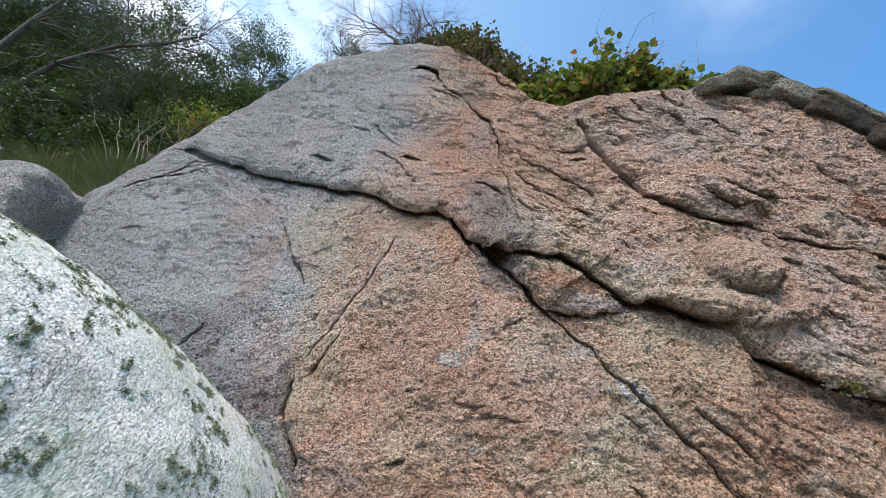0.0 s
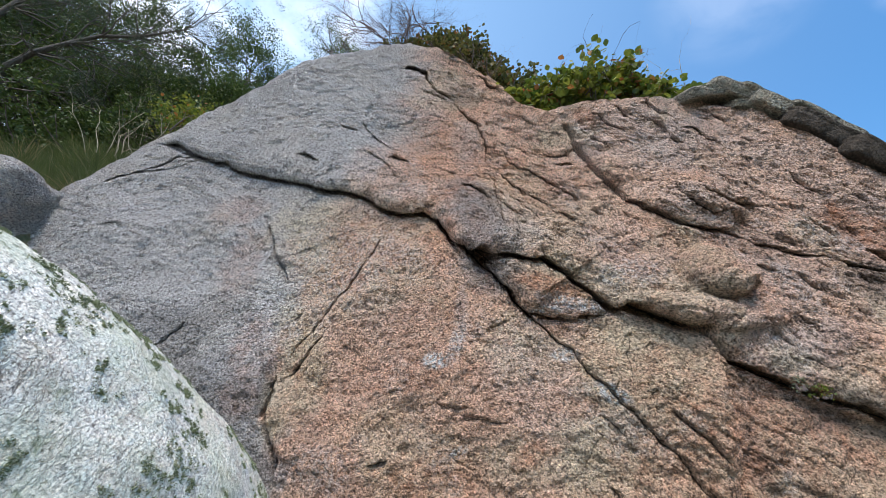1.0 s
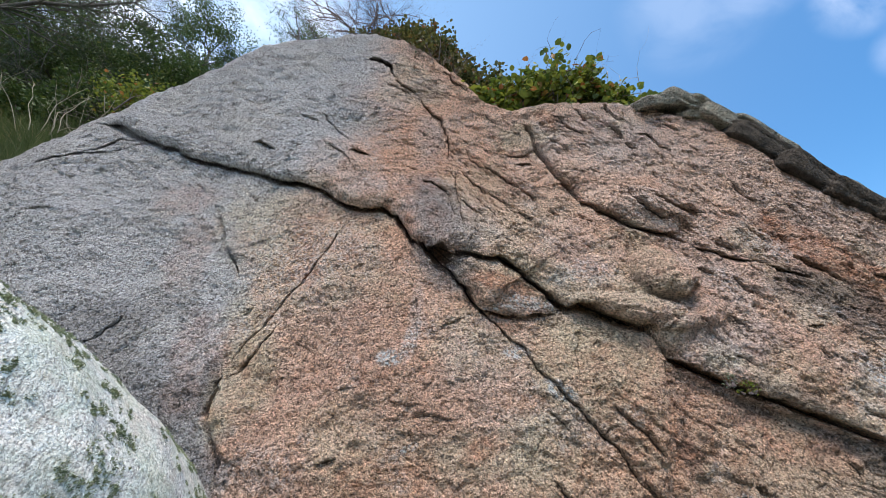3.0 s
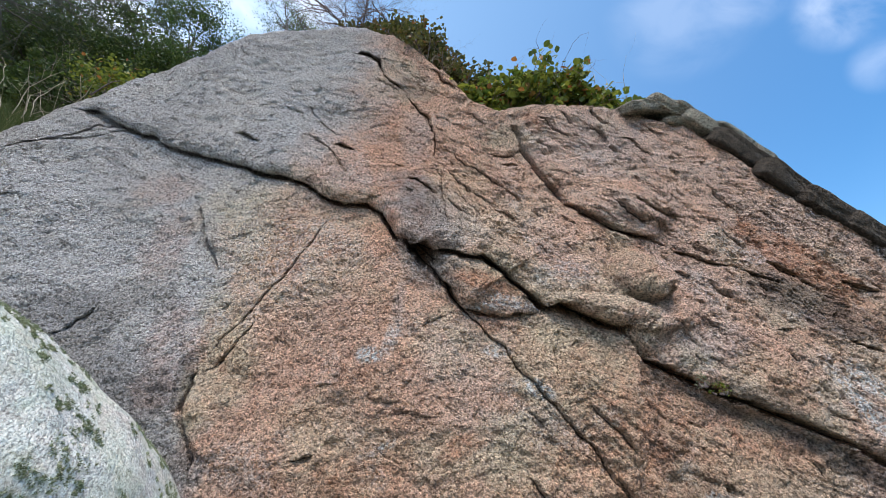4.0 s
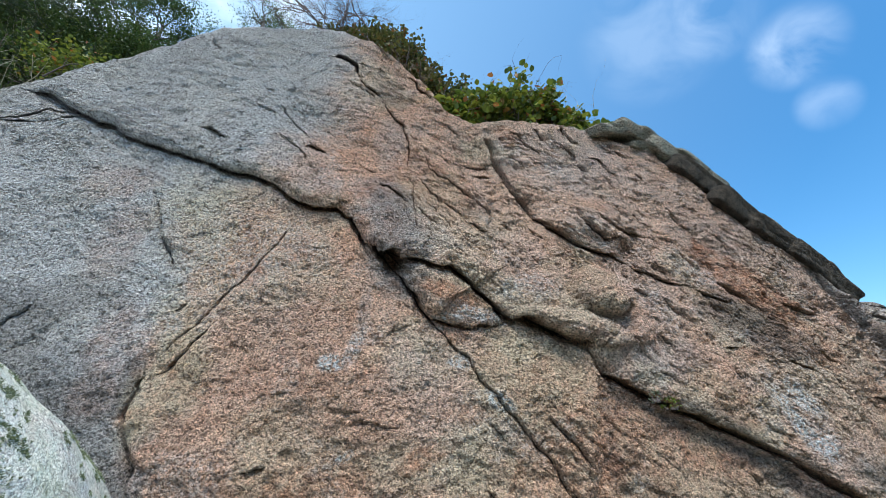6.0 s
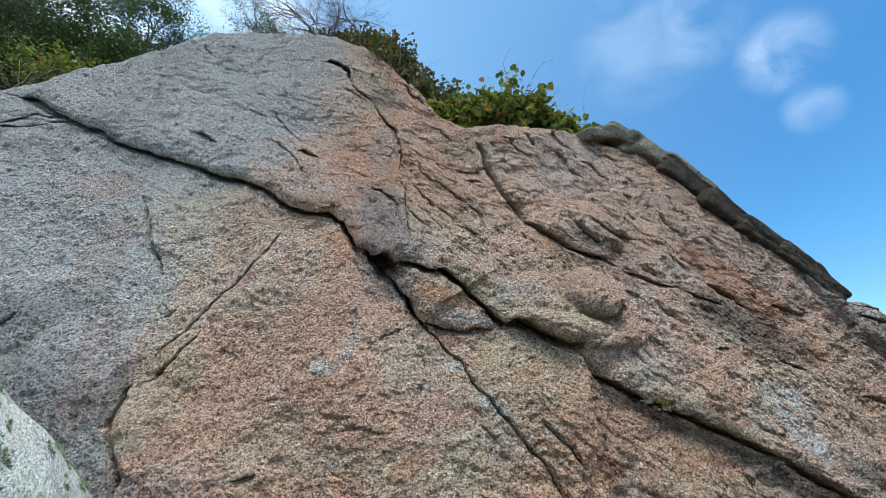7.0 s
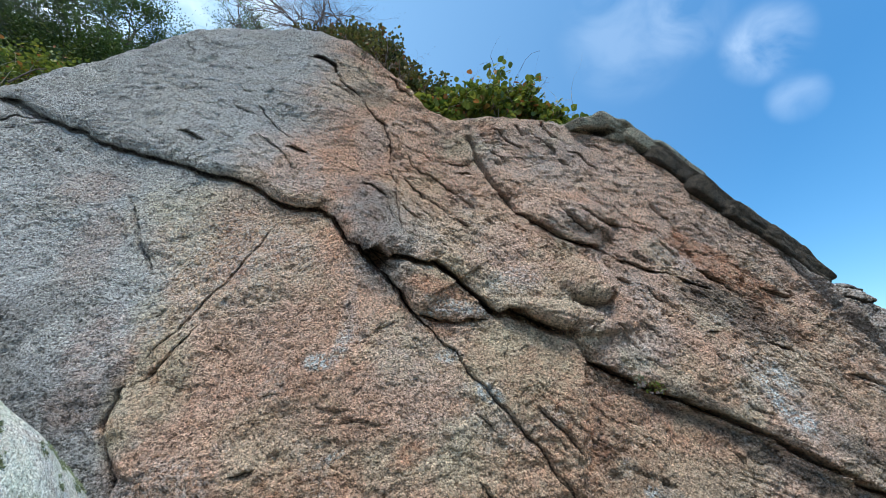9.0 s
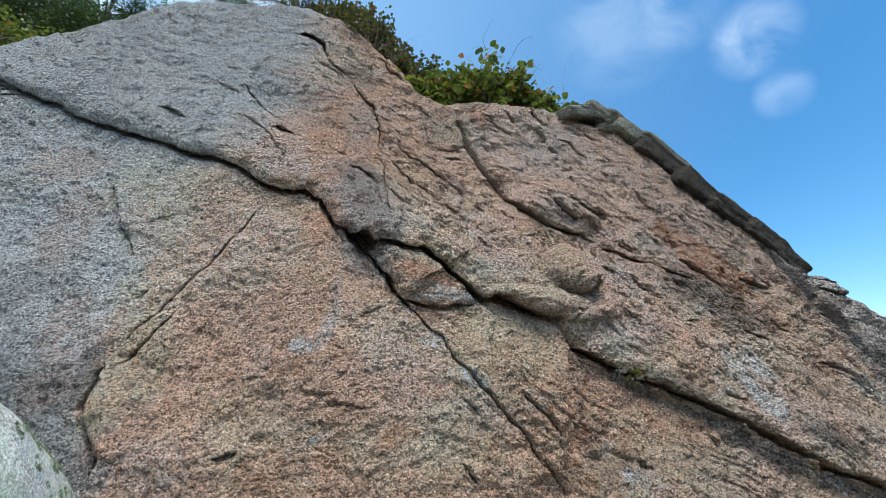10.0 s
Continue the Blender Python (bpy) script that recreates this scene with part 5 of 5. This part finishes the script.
def grass(place, spread, count, length, material, label, seed, name="grass"):
    """Many bent blades."""
    rng = np.random.default_rng(seed)
    tufts = rng.normal(0, 1, (max(3, count // 90), 2)) * np.array(spread) + np.array(place[:2])
    x, y = (tufts[rng.integers(0, len(tufts), count)] + rng.normal(0, 0.07, (count, 2))).T
    z = hill(x, y) if place[2] is None else np.full(count, place[2]) + rng.normal(0, 0.04, count)
    a, w = rng.uniform(0, 2 * np.pi, count), rng.uniform(0.004, 0.010, count)
    h, b = rng.uniform(0.35, 1.25, count) * length * (0.7 + 0.5 * lattice(x * 3, y * 3, seed)), rng.uniform(0.2, 1.0, count)
    d = np.stack([np.cos(a), np.sin(a), 0 * a], 1)
    s = np.stack([-np.sin(a), np.cos(a), 0 * a], 1)
    up = np.array([0, 0, 1.0])
    root = np.stack([x, y, z - 0.03], 1)
    levels = []
    for t in (0.0, 0.4, 0.75, 1.0):
        c = root + d * (h * b * t ** 2)[:, None] + up * (h * (t - 0.45 * b * t ** 2))[:, None]
        levels += [c - s * (w * (1 - 0.9 * t))[:, None], c + s * (w * (1 - 0.9 * t))[:, None]]
    v = np.stack(levels, 1)
    base = np.arange(count)[:, None] * 8
    f = np.concatenate([base + np.array([k, k + 1, k + 3, k + 2]) for k in (0, 2, 4)])
    ob = new(name, mesh_from(name, v.reshape(-1, 3), f, material, False))
    return tagged(ob, label, "grass", kind="stuff")


grass((-6.4, 5.3, None), (0.9, 0.5), 15000, 0.65, GRASS, "long green grass on the slope above the boulder", 61)
grass((-5.2, 5.25, None), (0.5, 0.4), 8000, 0.5, GRASS, "long green grass on the slope above the boulder", 62)
grass((-5.6, 5.4, None), (0.9, 0.5), 500, 0.75, STRAW, "dry straw stalks among the green grass", 65)
grass((0.62, 4.1, 5.85), (0.10, 0.05), 160, 0.28, STRAW, "dry straw tuft on the cliff edge", 63)
grass((2.0, 3.95, 5.05), (0.4, 0.1), 260, 0.25, STRAW, "dry straw and dead stalks under the shrubs", 64)


def moss(boulder_ob, count, label, seed):
    """Small dark lichen tufts, rooted on a boulder's skin."""
    rng = np.random.default_rng(seed)
    me = boulder_ob.data
    n = len(me.vertices)
    co, no = np.empty(n * 3, np.float32), np.empty(n * 3, np.float32)
    me.vertices.foreach_get("co", co)
    me.vertices.foreach_get("normal", no)
    m = np.array(boulder_ob.matrix_world)
    co, no = co.reshape(-1, 3) @ m[:3, :3].T + m[:3, 3], no.reshape(-1, 3) @ m[:3, :3].T
    good = np.where((co[:, 2] > 0.6) & (no[:, 0] - no[:, 1] > 0.2))[0]
    grouped = fbm(co[good, 0] + co[good, 1], co[good, 2], 0.4, 3, 71) > rng.normal(0.12, 0.28, len(good))
    seeds = rng.choice(good[grouped], 1700)
    pool = [good[np.linalg.norm(co[good] - co[s], axis=1) < 0.007 + 0.024 * rng.random() ** 2] for s in seeds]
    spots = np.array([rng.choice(pool[i]) for i in rng.integers(0, len(pool), count)])
    k = np.repeat(spots, 20)
    r = np.repeat(rng.uniform(0.003, 0.011, count), 20)
    shift = np.repeat(rng.normal(0, 0.016, (count, 3)), 20, 0)
    root = co[k] + shift + rng.normal(0, 1, (len(k), 3)) * r[:, None]
    root -= no[k] * (np.sum((root - co[k]) * no[k], 1) + 0.0005)[:, None]
    tip = no[k] * rng.uniform(0.003, 0.011, len(k))[:, None] + rng.normal(0, 0.003, (len(k), 3))
    side = np.cross(no[k], rng.normal(0, 1, (len(k), 3))) * 0.002
    v = np.stack([root - side, root + side, root + tip], 1).reshape(-1, 3)
    ob = new("lichen", mesh_from("lichen", v, np.arange(len(v)).reshape(-1, 3), MOSS, False))
    return tagged(ob, label, "lichen", kind="stuff")


moss(bpy.data.objects["boulder"], 6500, "dark green lichen tufts dotted over the pale boulder", 72)


def fallen_leaf(near, size, label):
    """One curled dead leaf that lies on the boulder's crest."""
    ob = bpy.data.objects["boulder"]
    m = ob.matrix_world
    best = min(ob.data.vertices, key=lambda v: (m @ v.co - Vector(near)).length)
    place, up = m @ best.co, (m.to_3x3() @ best.normal).normalized()
    side = up.orthogonal().normalized()
    along = up.cross(side)
    bm = bmesh.new()
    rows = []
    for i in range(6):
        t = i / 5
        w = size * 0.42 * math.sin(math.pi * min(0.97, 0.06 + 0.9 * t))
        lift = size * 0.35 * t * t
        rows.append([bm.verts.new(along * size * (t - 0.5) + side * w * s + up * (0.006 + lift + abs(s) * w * 0.5)) for s in (-1, -0.5, 0, 0.5, 1)])
    for r, q in zip(rows, rows[1:]):
        for k in range(4):
            bm.faces.new((r[k], r[k + 1], q[k + 1], q[k]))
    me = bpy.data.meshes.new("dead_leaf")
    bm.to_mesh(me)
    bm.free()
    me.materials.append(DEAD_LEAF)
    leaf = new("dead_leaf", me)
    leaf.location = place
    tagged(leaf, label, "leaf")


DEAD_LEAF = bark("dead_leaf", (0.20, 0.11, 0.045), (0.36, 0.23, 0.10), 0.01)
fallen_leaf((-2.0, 1.7, 2.33), 0.07, "curled brown dead leaf lying on the pale boulder")
